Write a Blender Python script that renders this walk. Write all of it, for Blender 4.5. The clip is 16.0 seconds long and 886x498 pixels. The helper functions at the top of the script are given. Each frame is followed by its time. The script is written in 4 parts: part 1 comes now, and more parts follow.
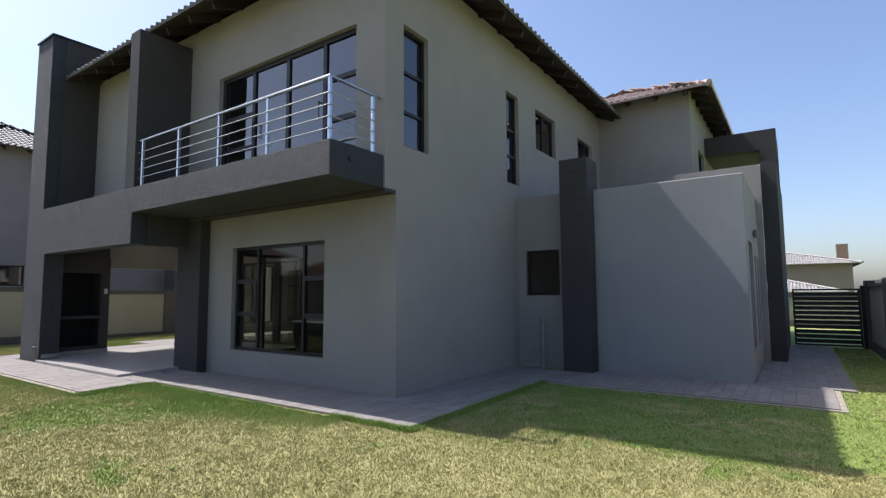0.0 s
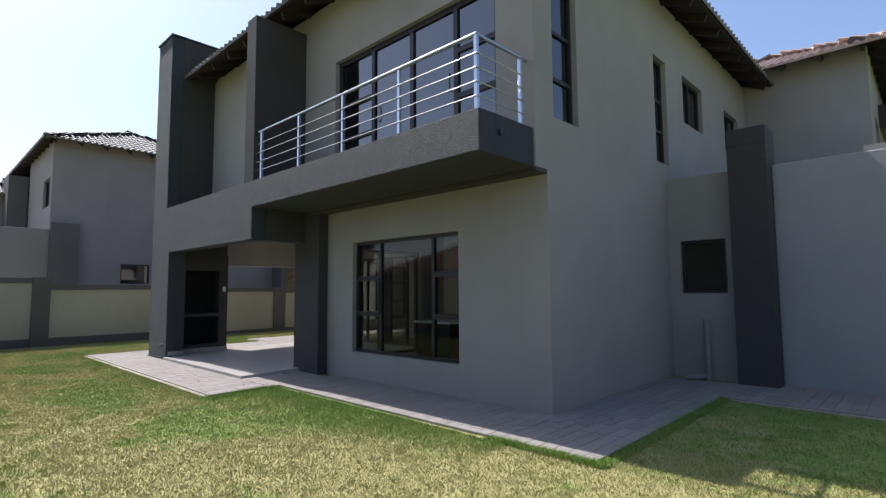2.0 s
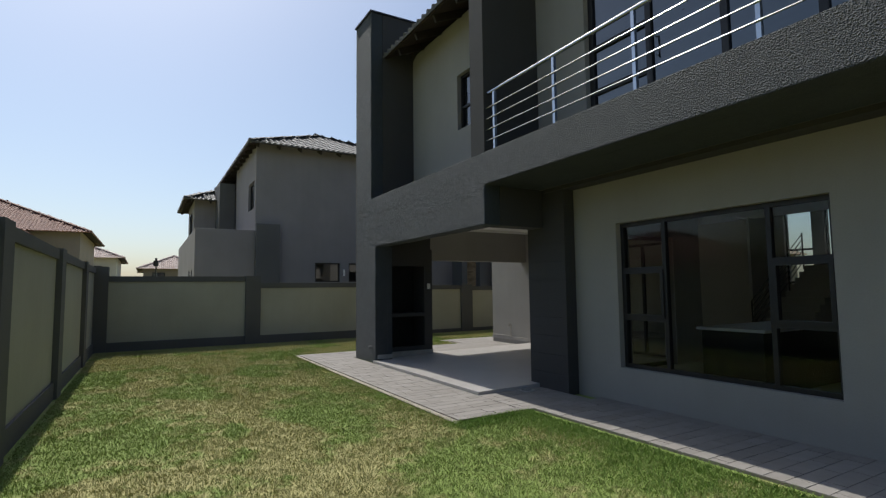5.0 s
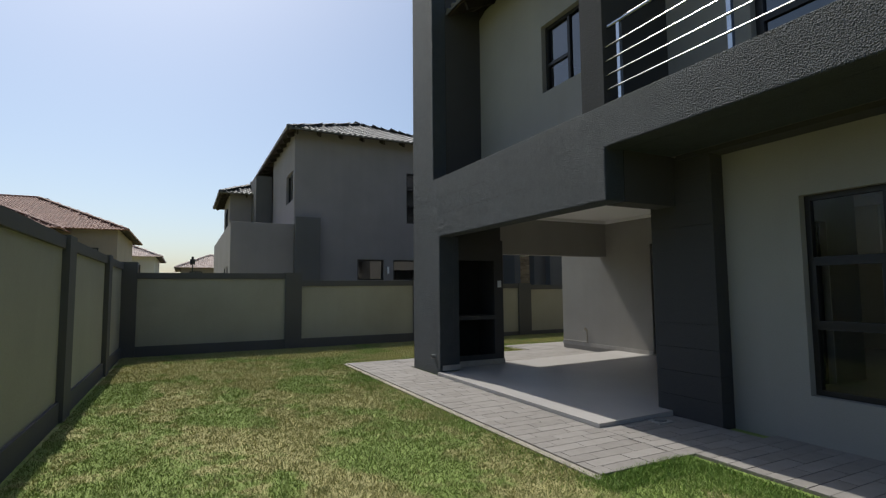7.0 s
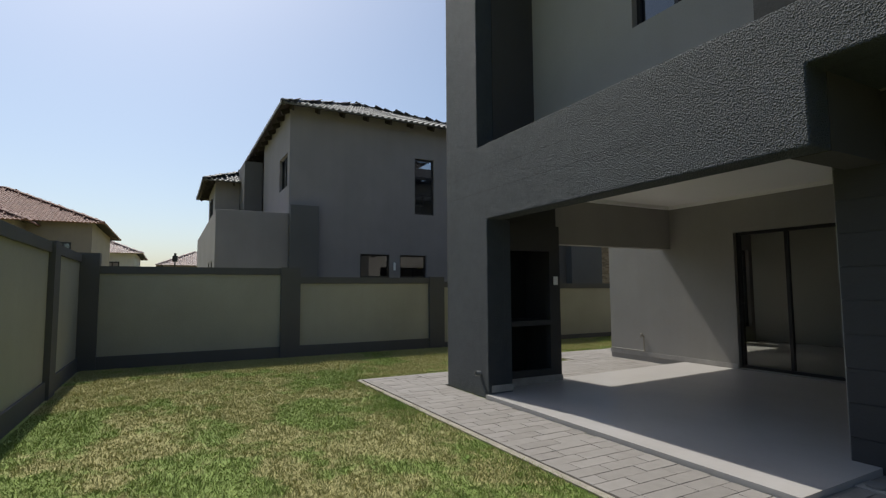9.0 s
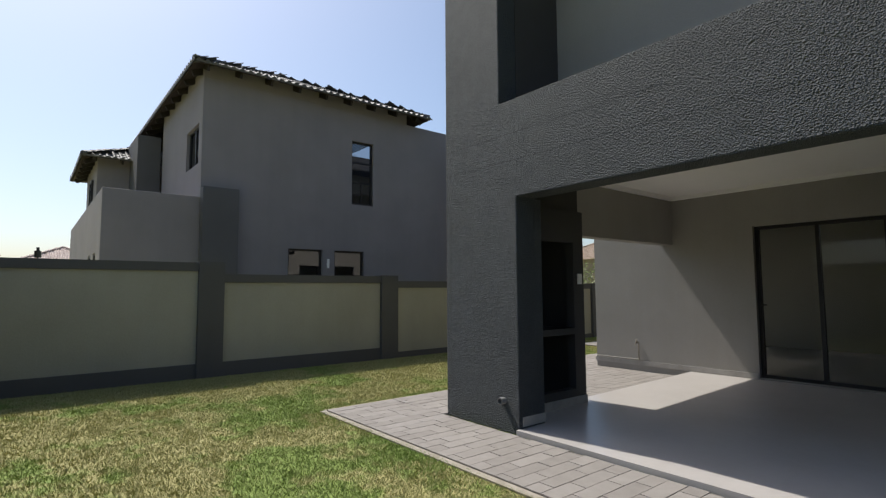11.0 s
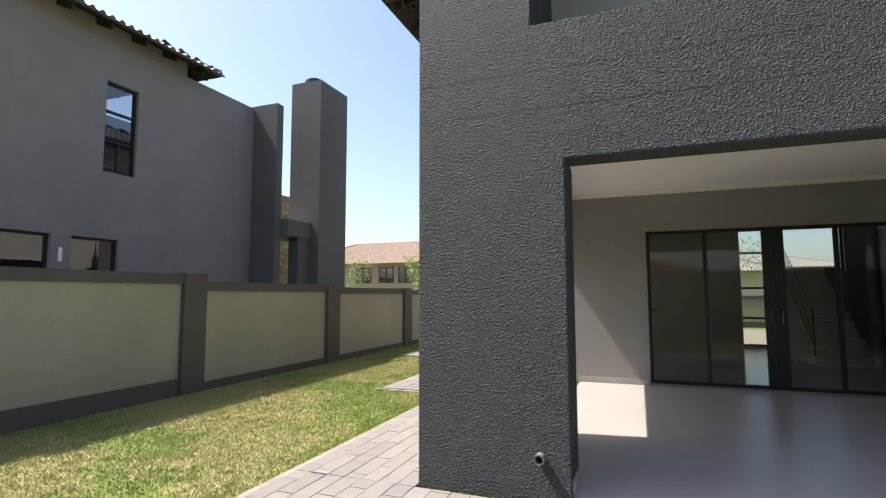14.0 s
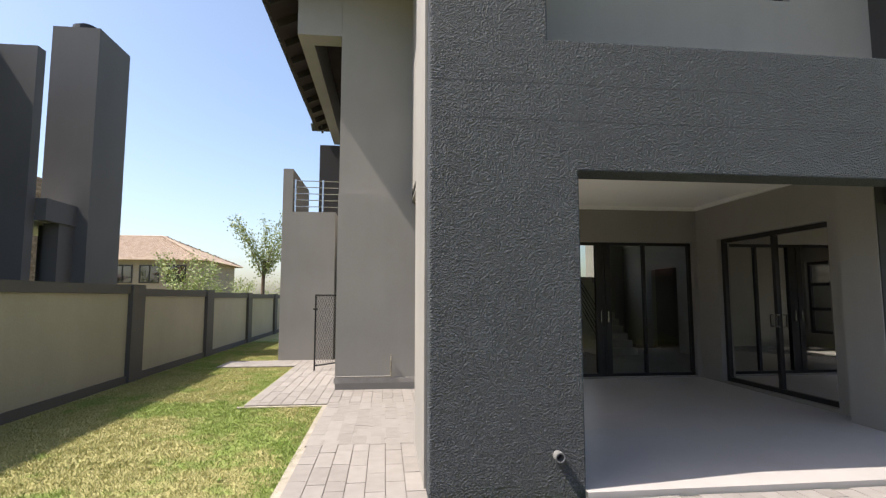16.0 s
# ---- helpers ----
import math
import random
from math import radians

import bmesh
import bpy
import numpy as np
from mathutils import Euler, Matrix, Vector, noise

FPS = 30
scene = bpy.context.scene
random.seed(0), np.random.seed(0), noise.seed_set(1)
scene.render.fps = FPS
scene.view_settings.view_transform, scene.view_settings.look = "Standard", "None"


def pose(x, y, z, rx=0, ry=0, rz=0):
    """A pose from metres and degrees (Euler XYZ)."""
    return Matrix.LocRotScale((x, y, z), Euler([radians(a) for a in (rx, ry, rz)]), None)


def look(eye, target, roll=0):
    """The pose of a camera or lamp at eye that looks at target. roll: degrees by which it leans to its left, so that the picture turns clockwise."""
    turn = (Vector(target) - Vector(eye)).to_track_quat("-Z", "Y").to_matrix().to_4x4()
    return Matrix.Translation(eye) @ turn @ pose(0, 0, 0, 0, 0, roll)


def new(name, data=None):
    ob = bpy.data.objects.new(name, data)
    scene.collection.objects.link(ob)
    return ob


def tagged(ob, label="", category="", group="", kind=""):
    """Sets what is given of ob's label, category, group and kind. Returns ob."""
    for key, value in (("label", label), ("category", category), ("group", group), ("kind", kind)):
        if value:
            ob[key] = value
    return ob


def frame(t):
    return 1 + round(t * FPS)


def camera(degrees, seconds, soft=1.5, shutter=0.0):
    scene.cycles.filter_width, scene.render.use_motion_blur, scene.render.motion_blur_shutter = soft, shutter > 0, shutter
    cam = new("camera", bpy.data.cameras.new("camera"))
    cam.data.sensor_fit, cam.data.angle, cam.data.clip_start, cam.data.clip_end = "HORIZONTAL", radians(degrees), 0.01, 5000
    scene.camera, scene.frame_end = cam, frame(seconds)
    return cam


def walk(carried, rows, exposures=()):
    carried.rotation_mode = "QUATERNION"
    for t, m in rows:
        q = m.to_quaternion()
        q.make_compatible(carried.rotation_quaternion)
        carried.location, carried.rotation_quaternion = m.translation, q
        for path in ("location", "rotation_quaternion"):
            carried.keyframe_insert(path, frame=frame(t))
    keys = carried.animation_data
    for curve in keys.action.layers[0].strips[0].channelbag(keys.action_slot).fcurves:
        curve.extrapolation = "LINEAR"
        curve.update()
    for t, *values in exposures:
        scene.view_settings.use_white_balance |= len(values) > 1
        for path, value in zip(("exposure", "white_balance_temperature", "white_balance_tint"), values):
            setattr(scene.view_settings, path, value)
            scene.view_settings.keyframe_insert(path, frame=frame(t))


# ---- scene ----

# ---- camera: seconds, eye, yaw, pitch, roll ----
cam = camera(81.4, 16.0, soft=1.3)
PATH = [
    (0.0, 0.348, -0.071, 1.644, 34.45, 4.89, -0.36),
    (0.5, 0.025, 0.050, 1.646, 36.31, 4.83, -0.36),
    (1.0, -0.353, 0.141, 1.650, 38.95, 4.77, -0.37),
    (1.5, -0.752, 0.205, 1.657, 41.01, 4.67, -0.39),
    (2.0, -1.168, 0.280, 1.667, 43.68, 4.60, -0.43),
    (2.5, -1.628, 0.317, 1.678, 48.35, 4.54, -0.49),
    (3.0, -2.049, 0.281, 1.688, 50.66, 4.56, -0.54),
    (3.5, -2.539, 0.293, 1.692, 52.64, 4.55, -0.57),
    (4.0, -3.043, 0.284, 1.687, 55.75, 4.51, -0.71),
    (4.5, -3.562, 0.268, 1.681, 58.54, 4.49, -0.74),
    (5.0, -4.036, 0.290, 1.665, 60.00, 4.49, -0.67),
    (7.5, -6.726, 0.538, 1.640, 63.54, 4.50, -0.54),
    (8.0, -7.324, 0.624, 1.632, 63.02, 4.54, -0.48),
    (8.5, -7.957, 0.661, 1.625, 62.72, 4.51, -0.41),
    (11.0, -11.063, 0.559, 1.614, 51.09, 4.53, -0.33),
    (11.5, -11.701, 0.514, 1.610, 46.34, 4.68, -0.31),
    (12.0, -12.293, 0.550, 1.607, 41.12, 4.80, -0.29),
    (12.5, -12.913, 0.605, 1.604, 35.34, 4.86, -0.27),
    (13.0, -13.429, 0.680, 1.603, 31.21, 4.91, -0.22),
    (13.5, -13.981, 0.775, 1.603, 27.11, 4.96, -0.18),
    (14.0, -14.508, 0.782, 1.603, 21.16, 5.03, -0.13),
    (14.5, -15.024, 0.684, 1.603, 14.92, 5.13, -0.09),
    (15.0, -15.555, 0.676, 1.605, 7.81, 5.23, -0.06),
    (15.5, -16.124, 0.709, 1.608, 0.11, 5.26, -0.03),
    (16.0, -16.667, 0.739, 1.611, -6.43, 5.32, 0.00),
]

walk(cam, [(t, pose(x, y, z, 0, 0, yaw) @ pose(0, 0, 0, 90 + pitch) @ pose(0, 0, 0, 0, 0, roll)) for t, x, y, z, yaw, pitch, roll in PATH],
     exposures=[(0.0, 0.42, 6200, 15), (2.0, 0.44, 6200, 14), (3.0, 0.10, 6250, 9), (3.5, -0.02, 6350, 8), (5.0, -0.28, 6350, 7), (8.5, -0.32, 6400, 7),
                (11.0, 0.0, 6500, 9), (12.0, 0.33, 6600, 11), (13.5, 0.84, 6750, 12), (16.0, 0.78, 6750, 13)])

# ---- light: clear morning sky, sun from the west side, high ----
SUN_WAY = Vector((1.0, 0.14, -1.55)).normalized()
elev = math.asin(-SUN_WAY.z)
world = bpy.data.worlds.new("sky")
scene.world = world
world.use_nodes = True
wn = world.node_tree
sky = wn.nodes.new("ShaderNodeTexSky")
sky.sky_type = "NISHITA"
sky.sun_disc = False
sky.sun_elevation = elev
sky.sun_rotation = math.atan2(-SUN_WAY.x, -SUN_WAY.y)
sky.air_density, sky.dust_density, sky.ozone_density = 1.0, 2.0, 2.1
wn.nodes["Background"].inputs["Strength"].default_value = 0.15
wn.links.new(sky.outputs[0], wn.nodes["Background"].inputs["Color"])
lamp = bpy.data.lights.new("sun", "SUN")
lamp.energy, lamp.angle, lamp.color = 5.0, radians(0.5), (1.0, 0.95, 0.88)
sun = new("sun", lamp)
sun.matrix_world = look((0, 0, 0), SUN_WAY)
sun.location = (-20, 0, 30)


# ---- materials ----
def hue(a):
    return (*a, 1.0)


def material(name, rough=0.8, metal=0.0):
    m = bpy.data.materials.new(name)
    m.use_nodes = True
    b = m.node_tree.nodes["Principled BSDF"]
    b.inputs["Roughness"].default_value, b.inputs["Metallic"].default_value = rough, metal
    return m, m.node_tree, b


def noise_node(nt, scale, detail=4, where=None, rough=0.55):
    n = nt.nodes.new("ShaderNodeTexNoise")
    n.inputs["Scale"].default_value, n.inputs["Detail"].default_value, n.inputs["Roughness"].default_value = scale, detail, rough
    nt.links.new(where, n.inputs["Vector"])
    return n.outputs["Fac"]


def place_node(nt):
    return nt.nodes.new("ShaderNodeNewGeometry").outputs["Position"]


def ramp(nt, fac, stops):
    r = nt.nodes.new("ShaderNodeValToRGB")
    while len(r.color_ramp.elements) < len(stops):
        r.color_ramp.elements.new(0.5)
    for e, (p, c) in zip(r.color_ramp.elements, stops):
        e.position, e.color = p, hue(c)
    nt.links.new(fac, r.inputs[0])
    return r.outputs[0]


def mixed(nt, fac, a, b, how="MIX"):
    m = nt.nodes.new("ShaderNodeMix")
    m.data_type, m.blend_type = "RGBA", how
    for sock, v in ((m.inputs[0], fac), (m.inputs[6], a), (m.inputs[7], b)):
        if isinstance(v, (int, float)):
            sock.default_value = v
        elif isinstance(v, tuple):
            sock.default_value = hue(v)
        else:
            nt.links.new(v, sock)
    return m.outputs[2]


def bumped(nt, b, height, strength, distance):
    n = nt.nodes.new("ShaderNodeBump")
    n.inputs["Strength"].default_value, n.inputs["Distance"].default_value = strength, distance
    nt.links.new(height, n.inputs["Height"])
    nt.links.new(n.outputs[0], b.inputs["Normal"])


def sum_node(nt, a, b, k):
    m = nt.nodes.new("ShaderNodeMath")
    m.operation = "MULTIPLY_ADD"
    nt.links.new(b, m.inputs[0])
    m.inputs[1].default_value = k
    nt.links.new(a, m.inputs[2])
    return m.outputs[0]


def plaster(name, colour, coarse=0.3, grain=60.0, depth=0.006, vary=0.14):
    """Painted plaster: blotches at metre scale, fine grain, faint vertical run marks, relief."""
    m, nt, b = material(name, 0.86)
    p = place_node(nt)
    big = noise_node(nt, 0.7, 5, p)
    fine = noise_node(nt, grain, 3, p)
    st = nt.nodes.new("ShaderNodeMapping")
    st.inputs["Scale"].default_value = (3.0, 3.0, 0.22)
    nt.links.new(p, st.inputs["Vector"])
    runs = noise_node(nt, 1.6, 4, st.outputs[0])
    dark = tuple(c * (1 - vary) for c in colour)
    light = tuple(min(1, c * (1 + vary * 0.7)) for c in colour)
    c = ramp(nt, big, [(0.3, dark), (0.7, light)])
    c = mixed(nt, 0.16, c, ramp(nt, runs, [(0.35, dark), (0.65, light)]))
    c = mixed(nt, 0.25, c, ramp(nt, fine, [(0.3, dark), (0.7, light)]))
    nt.links.new(c, b.inputs["Base Color"])
    bumped(nt, b, sum_node(nt, fine, noise_node(nt, grain * 0.22, 2, p), 0.6), coarse, depth)
    return m


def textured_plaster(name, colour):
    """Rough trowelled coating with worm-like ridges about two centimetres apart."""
    m, nt, b = material(name, 0.74)
    p = place_node(nt)
    warp = nt.nodes.new("ShaderNodeTexNoise")
    warp.inputs["Scale"].default_value, warp.inputs["Detail"].default_value = 40.0, 3
    nt.links.new(p, warp.inputs["Vector"])
    add = nt.nodes.new("ShaderNodeVectorMath")
    add.operation = "MULTIPLY_ADD"
    nt.links.new(warp.outputs["Color"], add.inputs[0])
    add.inputs[1].default_value = (0.026, 0.026, 0.026)
    nt.links.new(p, add.inputs[2])
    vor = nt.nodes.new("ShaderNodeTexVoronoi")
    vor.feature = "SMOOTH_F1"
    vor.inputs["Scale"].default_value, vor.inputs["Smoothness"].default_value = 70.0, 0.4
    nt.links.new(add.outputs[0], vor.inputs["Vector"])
    big = noise_node(nt, 0.9, 5, p)
    mid = noise_node(nt, 6.0, 4, p)
    dark, light = tuple(c * 0.84 for c in colour), tuple(c * 1.16 for c in colour)
    c = mixed(nt, 0.5, ramp(nt, big, [(0.3, dark), (0.7, light)]), ramp(nt, mid, [(0.3, dark), (0.7, light)]))
    # relief shading put into the colour: hollows between ridges darker, crests lighter
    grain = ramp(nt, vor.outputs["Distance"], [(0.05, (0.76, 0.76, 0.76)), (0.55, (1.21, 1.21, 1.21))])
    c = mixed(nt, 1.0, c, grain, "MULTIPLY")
    nt.links.new(c, b.inputs["Base Color"])
    bumped(nt, b, sum_node(nt, sum_node(nt, vor.outputs["Distance"], noise_node(nt, 24, 5, p), 0.45), noise_node(nt, 130, 3, p), 0.3), 1.0, 0.07)
    return m


def stained(name, stops, scale, rough=0.7, metal=0.0, relief=0.2, depth=0.003, fine=None):
    m, nt, b = material(name, rough, metal)
    p = place_node(nt)
    c = ramp(nt, noise_node(nt, scale, 6, p), stops)
    f = noise_node(nt, fine or scale * 9, 3, p)
    c = mixed(nt, 0.25, c, ramp(nt, f, [(0.3, stops[0][1]), (0.7, stops[-1][1])]))
    nt.links.new(c, b.inputs["Base Color"])
    bumped(nt, b, f, relief, depth)
    return m


def per_piece(name, stops, rough=0.8, scale=14.0, relief=0.35, depth=0.004, island=False):
    """Pieces that differ one from the next, with grain on each."""
    m, nt, b = material(name, rough)
    if island:
        r = nt.nodes.new("ShaderNodeNewGeometry").outputs["Random Per Island"]
    else:
        r = nt.nodes.new("ShaderNodeObjectInfo").outputs["Random"]
    p = place_node(nt)
    f = noise_node(nt, scale, 5, p)
    c = mixed(nt, 0.4, ramp(nt, r, stops), ramp(nt, f, [(0.3, stops[0][1]), (0.7, stops[-1][1])]))
    nt.links.new(c, b.inputs["Base Color"])
    bumped(nt, b, noise_node(nt, scale * 6, 3, p), relief, depth)
    return m


def glazing(name, tint, ior=1.5):
    m, nt, b = material(name)
    nt.nodes.remove(b)
    out = nt.nodes["Material Output"]
    clear, gloss = nt.nodes.new("ShaderNodeBsdfTransparent"), nt.nodes.new("ShaderNodeBsdfGlossy")
    clear.inputs[0].default_value = hue(tint)
    gloss.inputs["Roughness"].default_value = 0.015
    fr, mix = nt.nodes.new("ShaderNodeFresnel"), nt.nodes.new("ShaderNodeMixShader")
    fr.inputs["IOR"].default_value = ior
    nt.links.new(fr.outputs[0], mix.inputs[0])
    nt.links.new(clear.outputs[0], mix.inputs[1])
    nt.links.new(gloss.outputs[0], mix.inputs[2])
    nt.links.new(mix.outputs[0], out.inputs["Surface"])
    return m


def lawn_colour(nt, p):
    """Dry straw patches and green patches, at two scales."""
    big = noise_node(nt, 0.5, 3, p, 0.6)
    mid = noise_node(nt, 2.2, 5, p, 0.7)
    sep = nt.nodes.new("ShaderNodeSeparateXYZ")
    nt.links.new(p, sep.inputs[0])
    def span_node(value, lo, hi, a, b):
        r = nt.nodes.new("ShaderNodeMapRange")
        nt.links.new(value, r.inputs[0])
        for k, v in ((1, lo), (2, hi), (3, a), (4, b)):
            r.inputs[k].default_value = v
        return r.outputs[0]

    # the lawn's two ends are drier than its middle, the side yard is greener
    west_dry = span_node(sep.outputs[0], -18.0, -15.5, 0.05, 0.0)
    east_dry = span_node(sep.outputs[0], -7.0, -3.4, 0.02, 0.20)
    yard = nt.nodes.new("ShaderNodeMath")
    yard.operation = "MULTIPLY"
    nt.links.new(east_dry, yard.inputs[0])
    nt.links.new(span_node(sep.outputs[1], 4.6, 6.2, 1.0, -1.2), yard.inputs[1])
    spread = span_node(sum_node(nt, big, mid, 0.65), 0.425, 1.225, 0.145, 1.505)
    fac = sum_node(nt, spread, west_dry, 1.0)
    fac = sum_node(nt, fac, yard.outputs[0], 1.0)
    middle = nt.nodes.new("ShaderNodeMath")
    middle.operation = "MULTIPLY"
    nt.links.new(span_node(sep.outputs[0], -20.0, -16.8, 0.2, 1.0), middle.inputs[0])
    nt.links.new(span_node(sep.outputs[0], -10.0, -5.5, 1.0, 0.0), middle.inputs[1])
    fac = sum_node(nt, fac, middle.outputs[0], -0.17)
    # a trodden, dry trail along the middle of the lawn
    trail = nt.nodes.new("ShaderNodeMath")
    trail.operation = "SUBTRACT"
    nt.links.new(sum_node(nt, sep.outputs[1], noise_node(nt, 0.9, 4, p), 1.5), trail.inputs[0])
    trail.inputs[1].default_value = 2.42
    off = nt.nodes.new("ShaderNodeMath")
    off.operation = "ABSOLUTE"
    nt.links.new(trail.outputs[0], off.inputs[0])
    worn = nt.nodes.new("ShaderNodeMath")
    worn.operation = "MULTIPLY"
    nt.links.new(span_node(off.outputs[0], 0.05, 0.45, 0.24, 0.0), worn.inputs[0])
    nt.links.new(span_node(sep.outputs[0], -18.5, -16.0, 0.0, 1.0), worn.inputs[1])
    fac = sum_node(nt, fac, worn.outputs[0], 1.0)
    # greener along the sheltered strip before the house
    strip = nt.nodes.new("ShaderNodeMath")
    strip.operation = "MULTIPLY"
    nt.links.new(span_node(sep.outputs[1], 3.3, 4.7, 0.0, 0.22), strip.inputs[0])
    edge = nt.nodes.new("ShaderNodeMath")
    edge.operation = "MULTIPLY"
    nt.links.new(span_node(sep.outputs[0], -7.0, -4.6, 1.0, 0.0), edge.inputs[0])
    nt.links.new(span_node(sep.outputs[0], -12.5, -10.0, 0.0, 1.0), edge.inputs[1])
    nt.links.new(edge.outputs[0], strip.inputs[1])
    fac = sum_node(nt, fac, strip.outputs[0], -1.0)
    green = ramp(nt, noise_node(nt, 40, 3, p), [(0.3, (0.128, 0.188, 0.032)), (0.7, (0.255, 0.330, 0.072))])
    olive = ramp(nt, noise_node(nt, 48, 3, p), [(0.3, (0.235, 0.222, 0.075)), (0.7, (0.45, 0.41, 0.18))])
    straw = ramp(nt, noise_node(nt, 55, 3, p), [(0.3, (0.33, 0.270, 0.130)), (0.7, (0.58, 0.485, 0.270))])
    fac = sum_node(nt, fac, noise_node(nt, 9.0, 4, p, 0.65), 0.4)
    half = mixed(nt, ramp(nt, fac, [(0.83, (0, 0, 0)), (1.00, (1, 1, 1))]), green, olive)
    return mixed(nt, ramp(nt, fac, [(1.00, (0, 0, 0)), (1.19, (1, 1, 1))]), half, straw)


def lawn(name, blades):
    m, nt, b = material(name, 0.85)
    p = place_node(nt)
    c = lawn_colour(nt, p)
    if blades:
        r = nt.nodes.new("ShaderNodeNewGeometry").outputs["Random Per Island"]
        c = mixed(nt, 0.32, c, ramp(nt, r, [(0.0, (0.10, 0.16, 0.032)), (0.55, (0.23, 0.29, 0.07)), (0.85, (0.40, 0.36, 0.18)), (1.0, (0.64, 0.54, 0.33))]))
        b.inputs["Subsurface Weight"].default_value = 0.0
    else:
        bumped(nt, b, noise_node(nt, 60, 4, p), 0.8, 0.02)
    nt.links.new(c, b.inputs["Base Color"])
    return m


M_WALL = plaster("grey_beige_plaster", (0.284, 0.270, 0.246))
M_WALLDARK = plaster("charcoal_plaster", (0.045, 0.0435, 0.0425), 0.35, 50, 0.008)
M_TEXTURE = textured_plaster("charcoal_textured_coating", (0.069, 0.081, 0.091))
M_PARAPET = plaster("grey_textured_parapet", (0.27, 0.275, 0.275), 0.5, 42, 0.008)
M_NBWALL = plaster("neighbour_plaster", (0.235, 0.215, 0.215), 0.2)
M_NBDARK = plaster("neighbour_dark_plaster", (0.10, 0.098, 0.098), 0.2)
M_PANEL = plaster("boundary_panel_plaster", (0.325, 0.308, 0.245), 0.35, 40, 0.008)
M_POST = plaster("boundary_post_plaster", (0.088, 0.084, 0.079), 0.35, 40, 0.008)
M_CEIL = plaster("white_ceiling_paint", (0.80, 0.79, 0.76), 0.1, 80, 0.002, 0.04)
M_INNER = plaster("interior_wall_paint", (0.48, 0.462, 0.40), 0.1, 80, 0.002, 0.05)
M_FRAME = stained("dark_bronze_aluminium", [(0.3, (0.018, 0.017, 0.017)), (0.7, (0.030, 0.027, 0.026))], 3.0, 0.42, 0.3, 0.05)
M_STEEL = stained("brushed_stainless_steel", [(0.3, (0.46, 0.47, 0.49)), (0.7, (0.58, 0.59, 0.61))], 9.0, 0.26, 1.0, 0.05)
M_CHROME = stained("satin_chrome", [(0.3, (0.60, 0.60, 0.60)), (0.7, (0.75, 0.75, 0.75))], 12.0, 0.2, 1.0, 0.03)
M_GLASS = glazing("window_glass", (0.78, 0.80, 0.77), 1.5)
M_GLASSUP = glazing("solar_glass", (0.30, 0.34, 0.38), 2.4)
M_TIMBER = stained("dark_stained_rafter", [(0.3, (0.012, 0.009, 0.008)), (0.7, (0.030, 0.022, 0.018))], 6.0, 0.7, 0, 0.4)
M_SOFFIT = stained("brown_underlay", [(0.3, (0.024, 0.015, 0.013)), (0.7, (0.046, 0.029, 0.025))], 4.0, 0.85, 0, 0.2)
M_TILE = per_piece("charcoal_roof_tile", [(0.0, (0.055, 0.055, 0.058)), (0.5, (0.085, 0.084, 0.086)), (1.0, (0.13, 0.128, 0.126))], 0.55)
M_TILEJ = per_piece("charcoal_roof_tiles_joined", [(0.0, (0.055, 0.055, 0.058)), (0.5, (0.085, 0.084, 0.086)), (1.0, (0.13, 0.128, 0.126))], 0.55, island=True)
M_TILEW = per_piece("weathered_brown_tile", [(0.0, (0.31, 0.22, 0.185)), (0.5, (0.41, 0.31, 0.27)), (1.0, (0.50, 0.41, 0.37))], 0.65)
M_TILEWJ = per_piece("weathered_brown_tiles_joined", [(0.0, (0.31, 0.22, 0.185)), (0.5, (0.41, 0.31, 0.27)), (1.0, (0.50, 0.41, 0.37))], 0.65, island=True)
M_TILET = per_piece("tan_roof_tiles", [(0.0, (0.33, 0.24, 0.17)), (0.5, (0.41, 0.31, 0.225)), (1.0, (0.47, 0.37, 0.28))], 0.7, island=True)
M_TILEG = per_piece("grey_concrete_roof_tiles", [(0.0, (0.30, 0.28, 0.26)), (0.5, (0.38, 0.36, 0.335)), (1.0, (0.46, 0.44, 0.41))], 0.7, island=True)
M_TERRA = per_piece("terracotta_roof_tiles", [(0.0, (0.15, 0.066, 0.046)), (0.5, (0.22, 0.10, 0.070)), (1.0, (0.28, 0.14, 0.10))], 0.7, island=True)
M_PAVER = per_piece("concrete_paver", [(0.0, (0.198, 0.180, 0.163)), (0.35, (0.228, 0.209, 0.190)), (0.7, (0.250, 0.230, 0.210)), (1.0, (0.278, 0.256, 0.235))], 0.85, 9.0, 0.5, 0.004)
M_PAVERJ = per_piece("concrete_pavers_joined", [(0.0, (0.198, 0.180, 0.163)), (0.35, (0.228, 0.209, 0.190)), (0.7, (0.250, 0.230, 0.210)), (1.0, (0.278, 0.256, 0.235))], 0.85, 9.0, 0.5, 0.004, island=True)
M_BED = stained("paving_joint_sand", [(0.3, (0.145, 0.128, 0.112)), (0.7, (0.215, 0.19, 0.168))], 12.0, 0.95, 0, 0.5)
M_KERB = stained("concrete_edge_strip", [(0.3, (0.22, 0.195, 0.15)), (0.7, (0.40, 0.365, 0.30))], 7.0, 0.9, 0, 0.5, 0.006)
M_SLAB = stained("pale_screed_floor", [(0.3, (0.40, 0.375, 0.355)), (0.7, (0.47, 0.445, 0.425))], 1.2, 0.30, 0, 0.06, 0.002)
M_SLABEDGE = stained("concrete_slab_edge", [(0.3, (0.28, 0.265, 0.24)), (0.7, (0.40, 0.38, 0.35))], 4.0, 0.9, 0, 0.5, 0.006)
